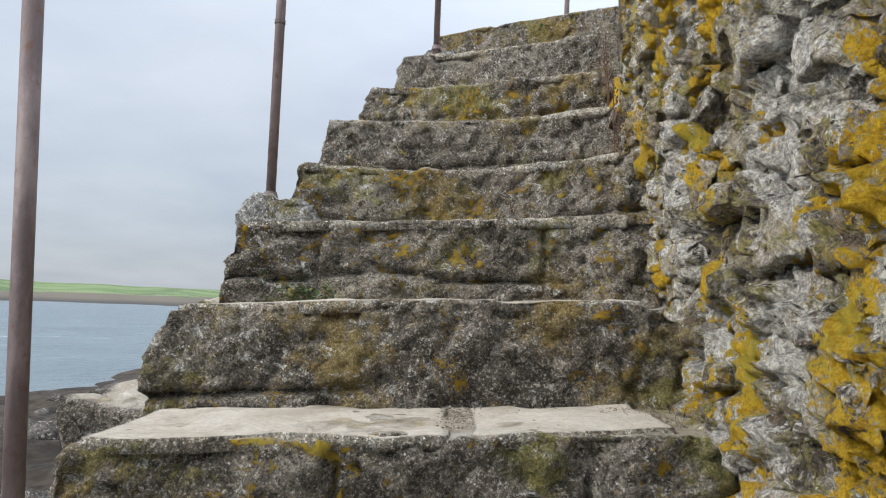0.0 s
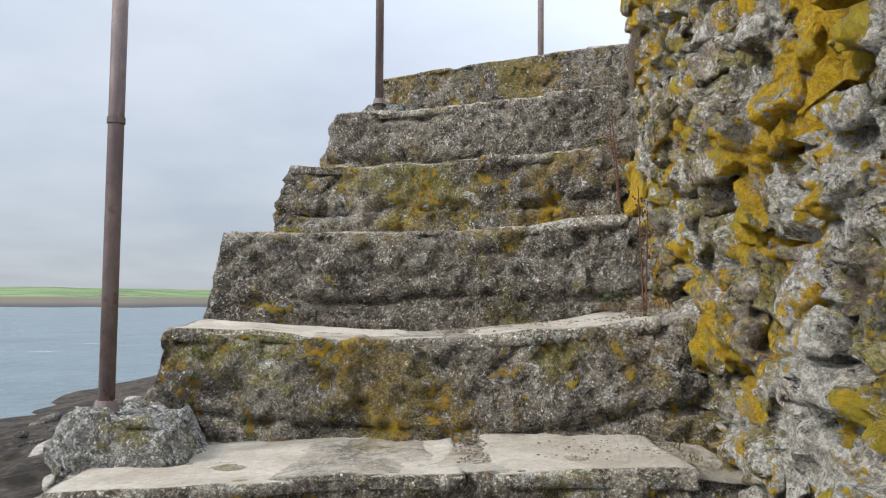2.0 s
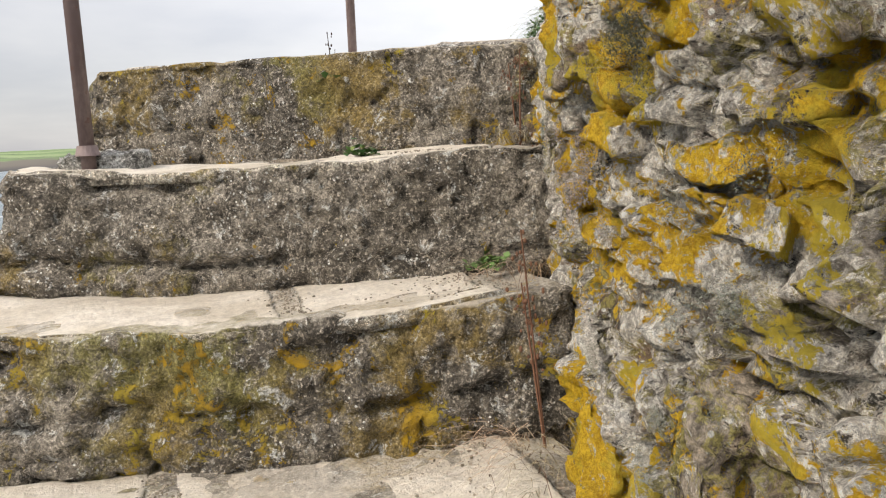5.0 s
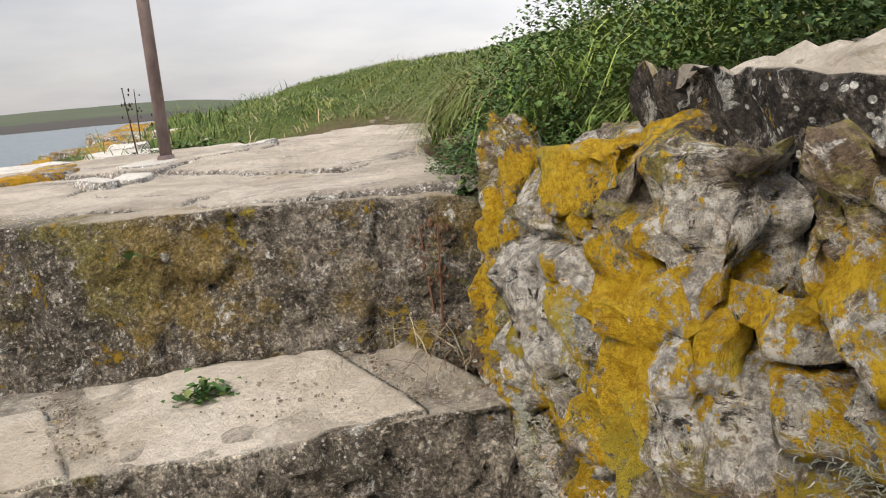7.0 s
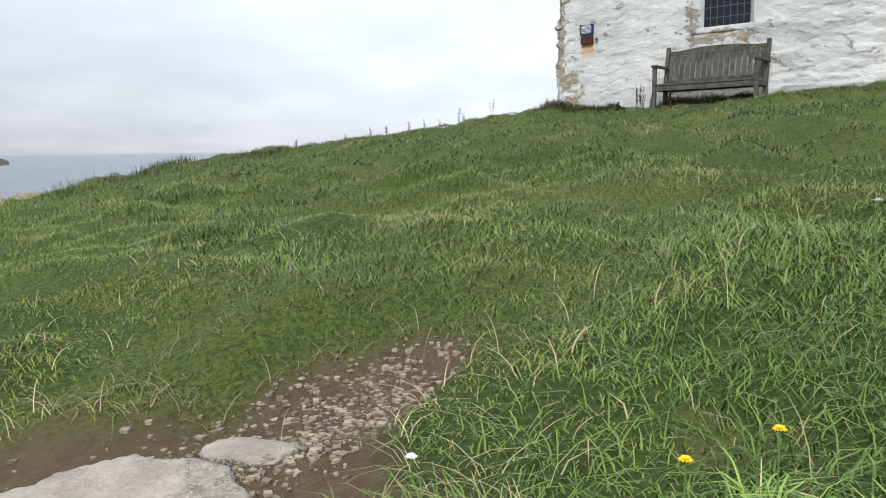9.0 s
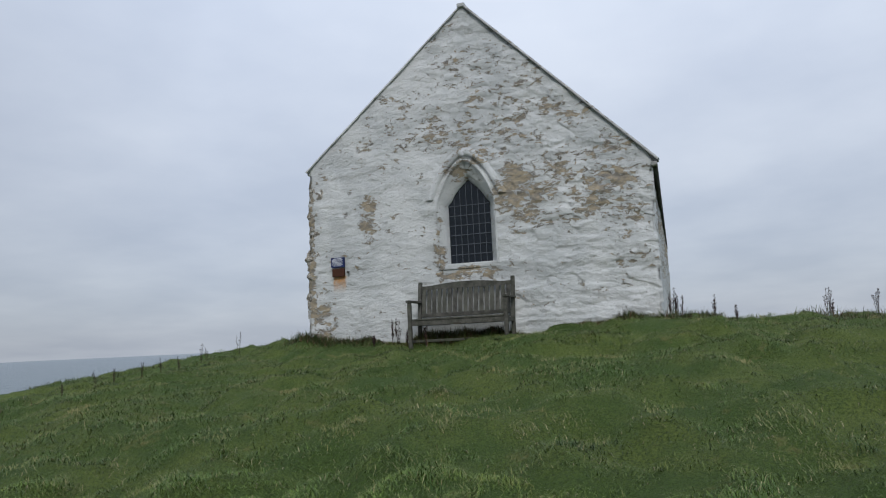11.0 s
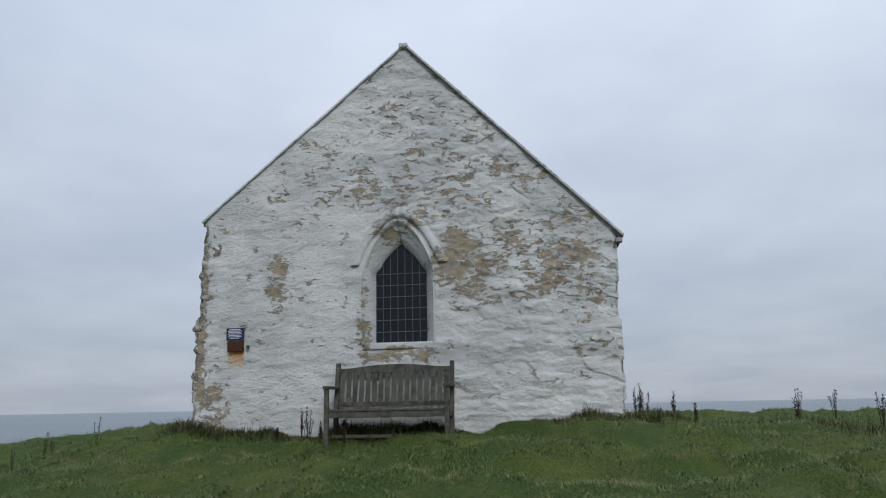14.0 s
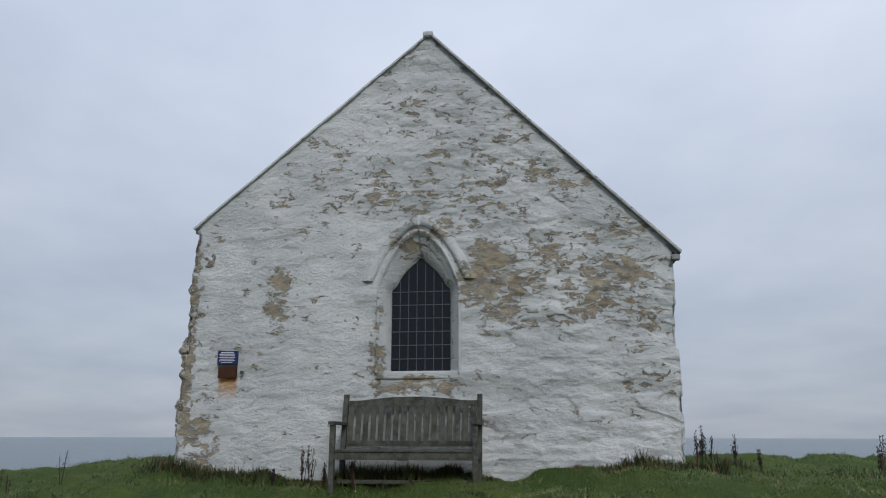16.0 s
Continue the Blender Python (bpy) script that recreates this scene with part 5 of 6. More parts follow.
# ---- iron posts on the open side of the stair ----
def build_posts():
    k = Mat("rusty_painted_pipe", 0.6)
    c = k.mix(k.ramp(k.noise(9, 6, 0.7, k.stretch(1, 1, 0.4)), 0.4, 0.62), (0.105, 0.075, 0.072), (0.20, 0.155, 0.145))
    k.colour(k.mix(k.ramp(k.noise(40, 4), 0.58, 0.7, 0, 0.7), c, (0.11, 0.05, 0.03))).bump(k.noise(90, 4), 0.5, 0.003)
    pad = rock("cement_pad", (0.20, 0.19, 0.17), (0.38, 0.37, 0.34), 0.0, 0.6, olive=0.3)
    for i, (x, y, z, lx, ly) in enumerate(((-0.598, 1.04, 0.86, -0.045, 0.0), (-0.56, 2.30, 1.775, 0.004, 0.0), (-0.080, 3.62, 2.735, 0.0, 0.0), (0.705, 4.53, 2.975, 0.010, 0.01))):
        post = tagged(new("handrail_post"), "slim rusty brown iron pipe post set in cement", "post", "posts along the stair")
        bm = rodmesh(bmesh.new(), (x, y, z - 0.12), (x + lx, y + ly, z + 1.12), 0.0155, 0.0155, 20)
        part("pipe", bm, k.m, post, smooth=True)
        if i == 1:
            bm = rodmesh(bmesh.new(), (x + lx * 0.5, y + ly * 0.5, z + 0.56), (x + lx * 0.5, y + ly * 0.5, z + 0.573), 0.0175, 0.0175, 20)
            part("collar", bm, k.m, post)
        bm = rodmesh(bmesh.new(), (x + lx, y + ly, z + 1.12), (x + lx, y + ly, z + 1.128), 0.017, 0.014, 20)
        part("cap", bm, k.m, post)
        bm = rodmesh(bmesh.new(), (x, y, z - 0.012), (x, y, z + 0.010), 0.026, 0.020, 16)
        part("foot_ring", bm, k.m, post)
        rs = random.Random(60 + i)
        size = ((0.26, 0.26, 0.20), (0.26, 0.24, 0.16), (0.20, 0.18, 0.05), (0.10, 0.10, 0.03))[i]
        put_stone("cement_pad", post, (x + (0.05 if i == 1 else 0.02), y + (0.09 if i == 2 else 0.03), z - size[2] * (0.58 if i < 2 else 0.66)), size, rs, pad, 0.012, 3)

# ---- grass, weeds and litter ----
def leaf_material(name, a, b, dry, share, rough=0.6):
    k = Mat(name, rough)
    c = k.mix(k.island(), a, b)
    c = k.mix(k.ramp(k.noise(0.9, 5, 0.6), 0.44, 0.60, 0, 0.75), c, tuple(v * 0.5 for v in a))
    c = k.mix(k.ramp(k.noise(1.7, 5, 0.65, k.stretch(1, 1, 1, (9, 2, 0))), 0.50, 0.64, 0, 0.7), c, (b[0] * 1.35, b[1] * 1.05, b[2] * 1.1))
    k.colour(k.mix(k.ramp(k.math("FRACT", k.math("MULTIPLY", k.island(), 17.3)), 1 - share - 0.02, 1 - share), c, dry))
    k.b.inputs["Subsurface Weight"].default_value = 0.0
    return k.m


def blades(name, x, y, z, length, width, droop, heading, material, rng, segments=3, up=1.0):
    """Curved tapering grass blades as one mesh; every argument is an array, one value a blade."""
    n = len(x)
    side = np.stack((-np.sin(heading), np.cos(heading), np.zeros(n)), 1)
    ahead = np.stack((np.cos(heading), np.sin(heading), np.zeros(n)), 1)
    root = np.stack((x, y, z), 1)
    rows = []
    for s in range(segments + 1):
        t = s / segments
        mid = root + ahead * (length * droop * t ** 1.7)[:, None]
        mid[:, 2] += length * up * (t * np.sqrt(np.clip(1 - (droop * 0.55 * t) ** 2, 0.05, 1)) - droop ** 2 * 0.42 * t ** 3)
        w = (width * (1 - t) ** 0.7 * 0.5)[:, None]
        rows += [mid - side * w, mid + side * w] if s < segments else [mid]
    per = len(rows)
    verts = np.stack(rows, 1).reshape(-1, 3)
    tri = []
    for s in range(segments - 1):
        a = 2 * s
        tri += [(a, a + 1, a + 3), (a, a + 3, a + 2)]
    tri.append((2 * segments - 2, 2 * segments - 1, 2 * segments))
    tri = np.array(tri)
    faces = (np.arange(n)[:, None, None] * per + tri[None]).reshape(-1, 3)
    return raw_mesh(name, verts, faces, material)


def scatter(rng, count, x0, x1, y0, y1, keep):
    x, y = rng.uniform(x0, x1, count), rng.uniform(y0, y1, count)
    ok = rng.rand(count) < keep(x, y)
    return x[ok], y[ok]


def on_turf(x, y):
    return (ring_distance(x, y) > 0.10) & (bare_soil(x, y) < 0.4) & ~((x > FX - 0.05) & (y > 4.65) & (y < 11.0))


def tussock(x, y):
    """How rank the grass is: a thick bank beside the paving and wall, thin elsewhere."""
    p = np.stack((x, y, np.zeros_like(x)), 1)
    edge = np.where(y < 3.25, 0.90, 1.18)
    bank = np.exp(-((np.maximum(0, edge - x) / 0.12) ** 2)) * np.clip((4.25 - y + (x - 1.0) * 0.12) / 0.35, 0, 1) * np.clip((4.6 - x) / 1.6, 0, 1)
    patches = np.clip(fbm(p, 1.3, 3, 6) * 1.6, 0, 1)
    return np.clip(bank * (0.45 + 0.55 * patches) + 0.10 * patches * (x < 9), 0, 1)


def build_grass():
    rng = np.random.RandomState(77)
    short = leaf_material("meadow_grass", (0.098, 0.165, 0.027), (0.152, 0.222, 0.044), (0.24, 0.22, 0.10), 0.05)
    # the same grass for the far slope, its dimmer exposure put into the colour
    hill_dim = leaf_material("hill_grass_dimmed", (0.044, 0.080, 0.016), (0.104, 0.152, 0.034), (0.18, 0.165, 0.08), 0.06)
    lush = leaf_material("rank_grass", (0.050, 0.108, 0.022), (0.135, 0.222, 0.048), (0.32, 0.29, 0.15), 0.035)
    bright = leaf_material("bright_grass", (0.095, 0.19, 0.032), (0.25, 0.365, 0.080), (0.42, 0.39, 0.22), 0.06)
    straw = leaf_material("dry_straw", (0.30, 0.275, 0.15), (0.44, 0.40, 0.25), (0.24, 0.19, 0.11), 0.2)
    # the mown-looking slope, blades broader as it recedes
    for n, (count, x0, x1, y0, y1, lo, hi, wide) in enumerate(((112000, 0.3, 5.0, 2.5, 9.0, 0.022, 0.054, 0.0038), (112000, 4.6, 13.4, 0.5, 15.0, 0.022, 0.058, 0.0062), (22000, 0.2, 5.0, 9.0, 15.0, 0.03, 0.08, 0.005), (26000, 13.0, 26.0, -3.0, 4.9, 0.04, 0.10, 0.009), (10000, 12.0, 20.0, 11.0, 17.0, 0.04, 0.11, 0.008))):
        x, y = scatter(rng, count, x0, x1, y0, y1, lambda a, b: on_turf(a, b) * 1.0)
        p = np.stack((x, y, np.zeros_like(x)), 1)
        tall = 1 + 0.7 * np.clip(fbm(p, 0.8, 3, 3), -0.6, 1) + 0.8 * np.clip(fbm(p, 3.3, 2, 5), 0, 1)
        z = turf(x, y) - 0.006
        me = blades("grass", x, y, z, rng.uniform(lo, hi, len(x)) * tall, rng.uniform(0.6, 1.3, len(x)) * wide, rng.uniform(0.95, 1.65, len(x)), rng.uniform(0, 6.283, len(x)), hill_dim if n in (1, 3, 4) else short, rng, 2)
        tagged(hang("grass", me), "short green grass with dry blades in it", "grass", "turf of the island", "stuff")
    # rank tussocks beside the paving, hanging over its edge and over the wall top
    x, y = scatter(rng, 100000, 0.80, 4.8, -1.5, 5.2, lambda a, b: tussock(a, b) * ((ring_distance(a, b) > -0.03) & (bare_soil(a, b) < 0.75)))
    t = tussock(x, y)
    toward = np.where(x < 1.35, np.pi + rng.normal(0, 0.9, len(x)), rng.uniform(0, 6.283, len(x)))
    ln = rng.uniform(0.06, 0.19, len(x)) * (0.45 + 0.75 * t) * np.where(x < 1.2, 0.6, 1.0)
    me = blades("long_grass", x, y, turf(x, y) - 0.01, ln, rng.uniform(0.0018, 0.0052, len(x)), rng.uniform(0.9, 1.65, len(x)), toward, lush, rng, 3)
    tagged(hang("long_grass", me), "rank green grass tussocks leaning over the paving", "grass", "turf of the island", "stuff")
    # a lush fringe leaning over the cope of the wall
    n = 2200
    x, y = rng.uniform(1.04, 1.5, n), rng.uniform(1.5, 3.1, n)
    me = blades("fringe_grass", x, y, turf(x, y) - 0.02, rng.uniform(0.06, 0.17, n), rng.uniform(0.0025, 0.0075, n), rng.uniform(0.8, 1.6, n), np.pi + rng.normal(0, 1.3, n), lush, rng, 4)
    tagged(hang("fringe_grass", me), "lush green grass leaning over the wall top", "grass", "turf of the island", "stuff")
    # bright broad blades standing out of the herbs at the stair head
    n = 4400
    x, y = rng.uniform(1.06, 1.75, n), rng.uniform(2.4, 3.58, n)
    z = turf(x, y) + np.clip(0.20 - 0.35 * np.abs(x - 1.15), 0, 0.2) * rng.uniform(0.3, 0.95, n)
    me = blades("tall_grass", x, y, z, rng.uniform(0.05, 0.13, n), rng.uniform(0.002, 0.0060, n), rng.uniform(1.0, 1.65, n), rng.uniform(0, 6.283, n), bright, rng, 4)
    tagged(hang("tall_grass", me), "bright broad grass blades among dark herbs", "grass", "turf of the island", "stuff")
    # one browner tussock arches over the paving
    n = 6000
    x, y = rng.uniform(1.21, 1.48, n), rng.uniform(3.58, 4.04, n)
    dome = np.clip(1 - ((x - 1.32) / 0.22) ** 2 - ((y - 3.81) / 0.26) ** 2, 0, 1) ** 0.6
    olive = leaf_material("olive_tussock", (0.060, 0.105, 0.024), (0.185, 0.235, 0.065), (0.33, 0.27, 0.14), 0.16)
    me = blades("arching_grass", x, y, turf(x, y) + 0.15 * dome * rng.uniform(0.4, 1.0, n), rng.uniform(0.07, 0.165, n), rng.uniform(0.0022, 0.0046, n), rng.uniform(0.9, 1.5, n), np.pi + rng.normal(0, 1.1, n), olive, rng, 4, 1.0)
    tagged(hang("arching_grass", me), "brownish tussock of fine grass arching over the paving", "grass", "turf of the island", "stuff")
    # straw tangles along the worn edge and in the turf
    x, y = scatter(rng, 12000, 0.9, 3.5, 3.9, 6.0, lambda a, b: on_turf(a, b) * np.where(bare_soil(a, b) > 0.02, 0.9, 0.05) * 1.0)
    me = blades("dry_grass", x, y, turf(x, y), rng.uniform(0.06, 0.20, len(x)), rng.uniform(0.0015, 0.003, len(x)), rng.uniform(0.9, 1.5, len(x)), rng.uniform(0, 6.283, len(x)), straw, rng, 4, 0.6)
    tagged(hang("dry_grass", me), "pale dead grass along the worn turf edge", "grass", kind="stuff")
    x, y = scatter(rng, 700, 1.0, 3.4, 2.4, 4.6, lambda a, b: tussock(a, b) * 0.6)
    me = blades("dry_grass", x, y, turf(x, y) + 0.03, rng.uniform(0.10, 0.22, len(x)), rng.uniform(0.0012, 0.0024, len(x)), rng.uniform(0.9, 1.5, len(x)), rng.uniform(0, 6.283, len(x)), straw, rng, 5)
    tagged(hang("dry_grass", me), "pale seeding grass stems among the tussocks", "grass", kind="stuff")
    # darker hummocks all over the slope
    cx, cy = scatter(rng, 360, 2.2, 13.0, 0.8, 13.5, lambda a, b: on_turf(a, b) * 1.0)
    r = rng.uniform(0.05, 0.16, len(cx))
    x = np.repeat(cx, 110) + rng.normal(0, 1, 110 * len(cx)) * np.repeat(r, 110)
    y = np.repeat(cy, 110) + rng.normal(0, 0.7, 110 * len(cx)) * np.repeat(r, 110)
    keep = on_turf(x, y)
    x, y = x[keep], y[keep]
    deep = leaf_material("hummock_grass", (0.045, 0.095, 0.020), (0.120, 0.190, 0.045), (0.34, 0.31, 0.17), 0.07)
    me = blades("hummock_grass", x, y, turf(x, y), rng.uniform(0.03, 0.09, len(x)), rng.uniform(0.003, 0.006, len(x)), rng.uniform(0.7, 1.5, len(x)), rng.uniform(0, 6.283, len(x)), deep, rng, 2)
    tagged(hang("hummock_grass", me), "darker coarse grass hummocks on the slope", "grass", "turf of the island", "stuff")
    # paler dry tufts between them
    cx, cy = scatter(rng, 230, 2.6, 13.0, 0.8, 12.5, lambda a, b: on_turf(a, b) * 1.0)
    r = rng.uniform(0.06, 0.20, len(cx))
    x = np.repeat(cx, 80) + rng.normal(0, 1, 80 * len(cx)) * np.repeat(r, 80)
    y = np.repeat(cy, 80) + rng.normal(0, 0.8, 80 * len(cx)) * np.repeat(r, 80)
    keep = on_turf(x, y)
    x, y = x[keep], y[keep]
    fawn = leaf_material("dry_tuft", (0.11, 0.145, 0.040), (0.20, 0.205, 0.075), (0.28, 0.25, 0.12), 0.12)
    me = blades("dry_tuft", x, y, turf(x, y), rng.uniform(0.04, 0.10, len(x)), rng.uniform(0.002, 0.0045, len(x)), rng.uniform(0.8, 1.5, len(x)), rng.normal(0.6, 1.0, len(x)), fawn, rng, 2)
    tagged(hang("dry_tuft", me), "pale bent grass tufts scattered over the slope", "grass", "turf of the island", "stuff")
    # tufts on the seaward edge and thin turf lip of the sea wall
    x, y = scatter(rng, 26000, -0.1, 5.5, 4.4, 14.5, lambda a, b: np.exp(-((ring_distance(a, b) - 0.35) / 0.25) ** 2) * (bare_soil(a, b) < 0.5) * (ring_distance(a, b) > 0.05))
    me = blades("edge_grass", x, y, turf(x, y), rng.uniform(0.05, 0.14, len(x)), rng.uniform(0.003, 0.006, len(x)), rng.uniform(0.5, 1.2, len(x)), rng.uniform(0, 6.283, len(x)), lush, rng, 3)
    tagged(hang("edge_grass", me), "taller grass along the seaward edge", "grass", "turf of the island", "stuff")


def build_herbs():
    """Small-leaved herbs over the wall top, and tufts rooted in the stair joints."""
    rng = np.random.RandomState(5)
    green = leaf_material("herb_leaf", (0.027, 0.072, 0.022), (0.075, 0.155, 0.040), (0.12, 0.155, 0.04), 0.06, 0.6)

    def leaves(name, x, y, z, size, label):
        n = len(x)
        a = rng.uniform(0, 6.283, n)
        pitch = rng.uniform(-0.3, 0.9, n)
        u = np.stack((np.cos(a) * np.cos(pitch), np.sin(a) * np.cos(pitch), np.sin(pitch)), 1) * size[:, None]
        v = np.stack((-np.sin(a), np.cos(a), np.zeros(n)), 1) * (size * 0.42)[:, None]
        c = np.stack((x, y, z), 1)
        up = np.array((0, 0, 1)) * (size * 0.18)[:, None]
        verts = np.stack((c, c + u * 0.5 - v + up, c + u, c + u * 0.5 + v + up, c + u * 0.5), 1).reshape(-1, 3)
        tri = np.array(((0, 1, 4), (1, 2, 4), (2, 3, 4), (3, 0, 4)))
        faces = (np.arange(n)[:, None, None] * 5 + tri[None]).reshape(-1, 3)
        tagged(hang(name, raw_mesh(name, verts, faces, green)), label, "plants", kind="stuff")

    # cushions of herbs over the wall top and at the stair head
    for cx, cy, cz, rx, ry, rz, n in ((1.12, 3.32, 3.00, 0.20, 0.25, 0.25, 9000), (1.10, 2.96, 3.10, 0.22, 0.28, 0.19, 7500), (1.12, 2.5, 3.12, 0.22, 0.32, 0.11, 6000), (1.12, 1.95, 3.12, 0.20, 0.36, 0.09, 4500),
                                      (1.10, 1.3, 3.12, 0.20, 0.40, 0.08, 3500), (1.02, 3.52, 2.90, 0.12, 0.14, 0.15, 3600), (1.02, 2.82, 3.11, 0.14, 0.20, 0.09, 3000), (1.5, 2.7, 3.16, 0.3, 0.4, 0.08, 5000)):
        d = rng.normal(0, 1, (n, 3))
        d /= np.linalg.norm(d, axis=1, keepdims=True)
        d[:, 2] = np.abs(d[:, 2])
        r = rng.uniform(0.70, 1.0, n) * (1 + 0.22 * fbm(d * 2 + cx * 7, 1.3, 2, 3))
        leaves("creeping_herb", cx + d[:, 0] * rx * r, cy + d[:, 1] * ry * r, cz + d[:, 2] * rz * r, rng.uniform(0.004, 0.011, n), "dark green small-leaved herbs matting the wall top")
    for cx, cy, cz, r, count, label in ((0.66, 3.17, 2.475, 0.02, 90, "small green plant rooted at the foot of a riser"), (0.54, 2.60, 1.975, 0.022, 80, "small green plant rooted at the foot of a riser"),
                                        (0.47, 3.70, 2.88, 0.018, 18, "broad-leaved rosette on the top step"), (-0.38, 1.98, 1.44, 0.05, 150, "small green plant in the joint of a step"),
                                        (0.50, 3.53, 2.695, 0.02, 90, "low moss tuft along the foot of the top riser"), (0.88, 5.05, 2.955, 0.075, 420, "low green weed at the edge of the paving"), (0.42, 4.38, 2.925, 0.035, 140, "low moss on the paving")):
        size = rng.uniform(0.008, 0.02, count) * (1.5 if "rosette" in label else 1)
        leaves("joint_weed", cx + rng.normal(0, r, count), cy + rng.normal(0, r * 0.6, count), cz + np.abs(rng.normal(0, r * (0.2 if "rosette" in label or "paving" in label else 0.5), count)), size, label)
    straw = leaf_material("joint_straw", (0.30, 0.24, 0.14), (0.50, 0.44, 0.30), (0.13, 0.075, 0.045), 0.35)
    # dead grass caught between the steps and the wall
    for i in range(4, 11):
        e = STEPS[i][2]
        n = 120 if i > 6 else 40
        x = wall_x(e[1] + 0.2) + rng.normal(-0.05, 0.05, n)
        y = e[1] + rng.uniform(0.1, 0.36, n)
        me = blades("dead_grass", x, y, np.full(n, e[2] + 0.004), rng.uniform(0.04, 0.17, n), rng.uniform(0.0012, 0.0024, n), rng.uniform(0.8, 1.5, n), rng.normal(np.pi * 1.1, 0.9, n), straw, rng, 4, 0.6)
        tagged(hang("dead_grass", me), "dead brown grass caught between step and wall", "grass", kind="stuff")
    # grit on the treads and in the worn hollow
    k = Mat("grit", 0.95)
    k.colour(k.mix(k.island(), (0.10, 0.080, 0.058), (0.31, 0.26, 0.20)))
    cube = np.array([(a, b, c) for a in (-1, 1) for b in (-1, 1) for c in (-1, 1)], float)
    quads = np.array(((0, 1, 3, 2), (4, 6, 7, 5), (0, 4, 5, 1), (2, 3, 7, 6), (0, 2, 6, 4), (1, 5, 7, 3)))

    def grit(name, x, y, z, size, label):
        n = len(x)
        jit = cube[None] * (0.5 + 0.32 * rng.rand(n, 8, 3)) * (size[:, None, None] * np.stack((rng.uniform(0.6, 1.5, n), rng.uniform(0.6, 1.3, n), rng.uniform(0.35, 0.8, n)), 1)[:, None])
        a = rng.uniform(0, 6.28, n)
        ca, sa = np.cos(a)[:, None], np.sin(a)[:, None]
        v = np.stack((jit[..., 0] * ca - jit[..., 1] * sa + x[:, None], jit[..., 0] * sa + jit[..., 1] * ca + y[:, None], jit[..., 2] + z[:, None]), 2).reshape(-1, 3)
        tagged(hang(name, raw_mesh(name, v, (np.arange(n)[:, None, None] * 8 + quads[None]).reshape(-1, 4), k.m, False)), label, "grit", kind="stuff")

    n = 3400
    x, y = 1.80 + rng.normal(0, 0.24, n), 4.54 + rng.normal(0, 0.13, n)
    x = np.concatenate((x, rng.uniform(0.0, 1.4, 700)))
    y = np.concatenate((y, rng.uniform(3.9, 5.05, 700)))
    ok = bare_soil(x, y) > 0.3
    x, y = x[ok], y[ok]
    grit("gravel", x, y, turf(x, y) + 0.002, 0.0012 + 0.0105 * rng.rand(len(x)) ** 3.5, "loose grey stone chips in the worn soil")
    for i in range(4, 11):
        a, b, c = STEPS[i]
        n = 460
        u = np.clip(1 - np.abs(rng.normal(0, 0.12, n)), 0.05, 0.98)
        seam = 0.52 + 0.13 * math.sin(i * 2.1 + 0.6)
        u[::3] = rng.normal(seam + 0.01, 0.016, len(u[::3]))
        base = along(STEPS[i], u)
        grit("grit", base[:, 0], base[:, 1] + rng.uniform(0.05, 0.34, n), base[:, 2] + 0.006, rng.uniform(0.0010, 0.0034, n), "fine stone grit lying on a tread")


def build_dock(x, y, high, rs, woodm, seedm, base=None, stalks=None, seed=1.0, many=16):
    """One dead dock stalk with clustered seed heads."""
    z = base if base is not None else float(turf(np.array([x]), np.array([y]))[0])
    dock = tagged(new("dock_weed"), "dead brown dock stalk with seed heads", "weed", "dock stalks in the turf")
    dock.location = (x, y, z)
    bm, seeds = bmesh.new(), bmesh.new()
    for s in range(stalks or rs.randint(2, 4)):
        lx, ly, h = rs.uniform(-0.10, 0.10) * high, rs.uniform(-0.12, 0.12) * high, high * rs.uniform(0.65, 1.0)
        rodmesh(bm, (lx * 0.2, ly * 0.2, -0.02), (lx, ly, h), 0.006 * seed, 0.003 * seed, 5)
        for i in range(many):
            t = rs.uniform(0.42, 1.0)
            m = Matrix.Translation((lx * t + rs.uniform(-0.02, 0.02), ly * t + rs.uniform(-0.022, 0.022), h * t)) @ Matrix.Diagonal((rs.uniform(0.7, 1.4), rs.uniform(0.7, 1.4), rs.uniform(1.0, 2.4), 1))
            bmesh.ops.create_icosphere(seeds, subdivisions=1, radius=0.0062 * seed, matrix=m)
    tagged(part("stalk", bm, woodm, dock), kind="stuff")
    tagged(part("seed_head", seeds, seedm, dock), kind="stuff")


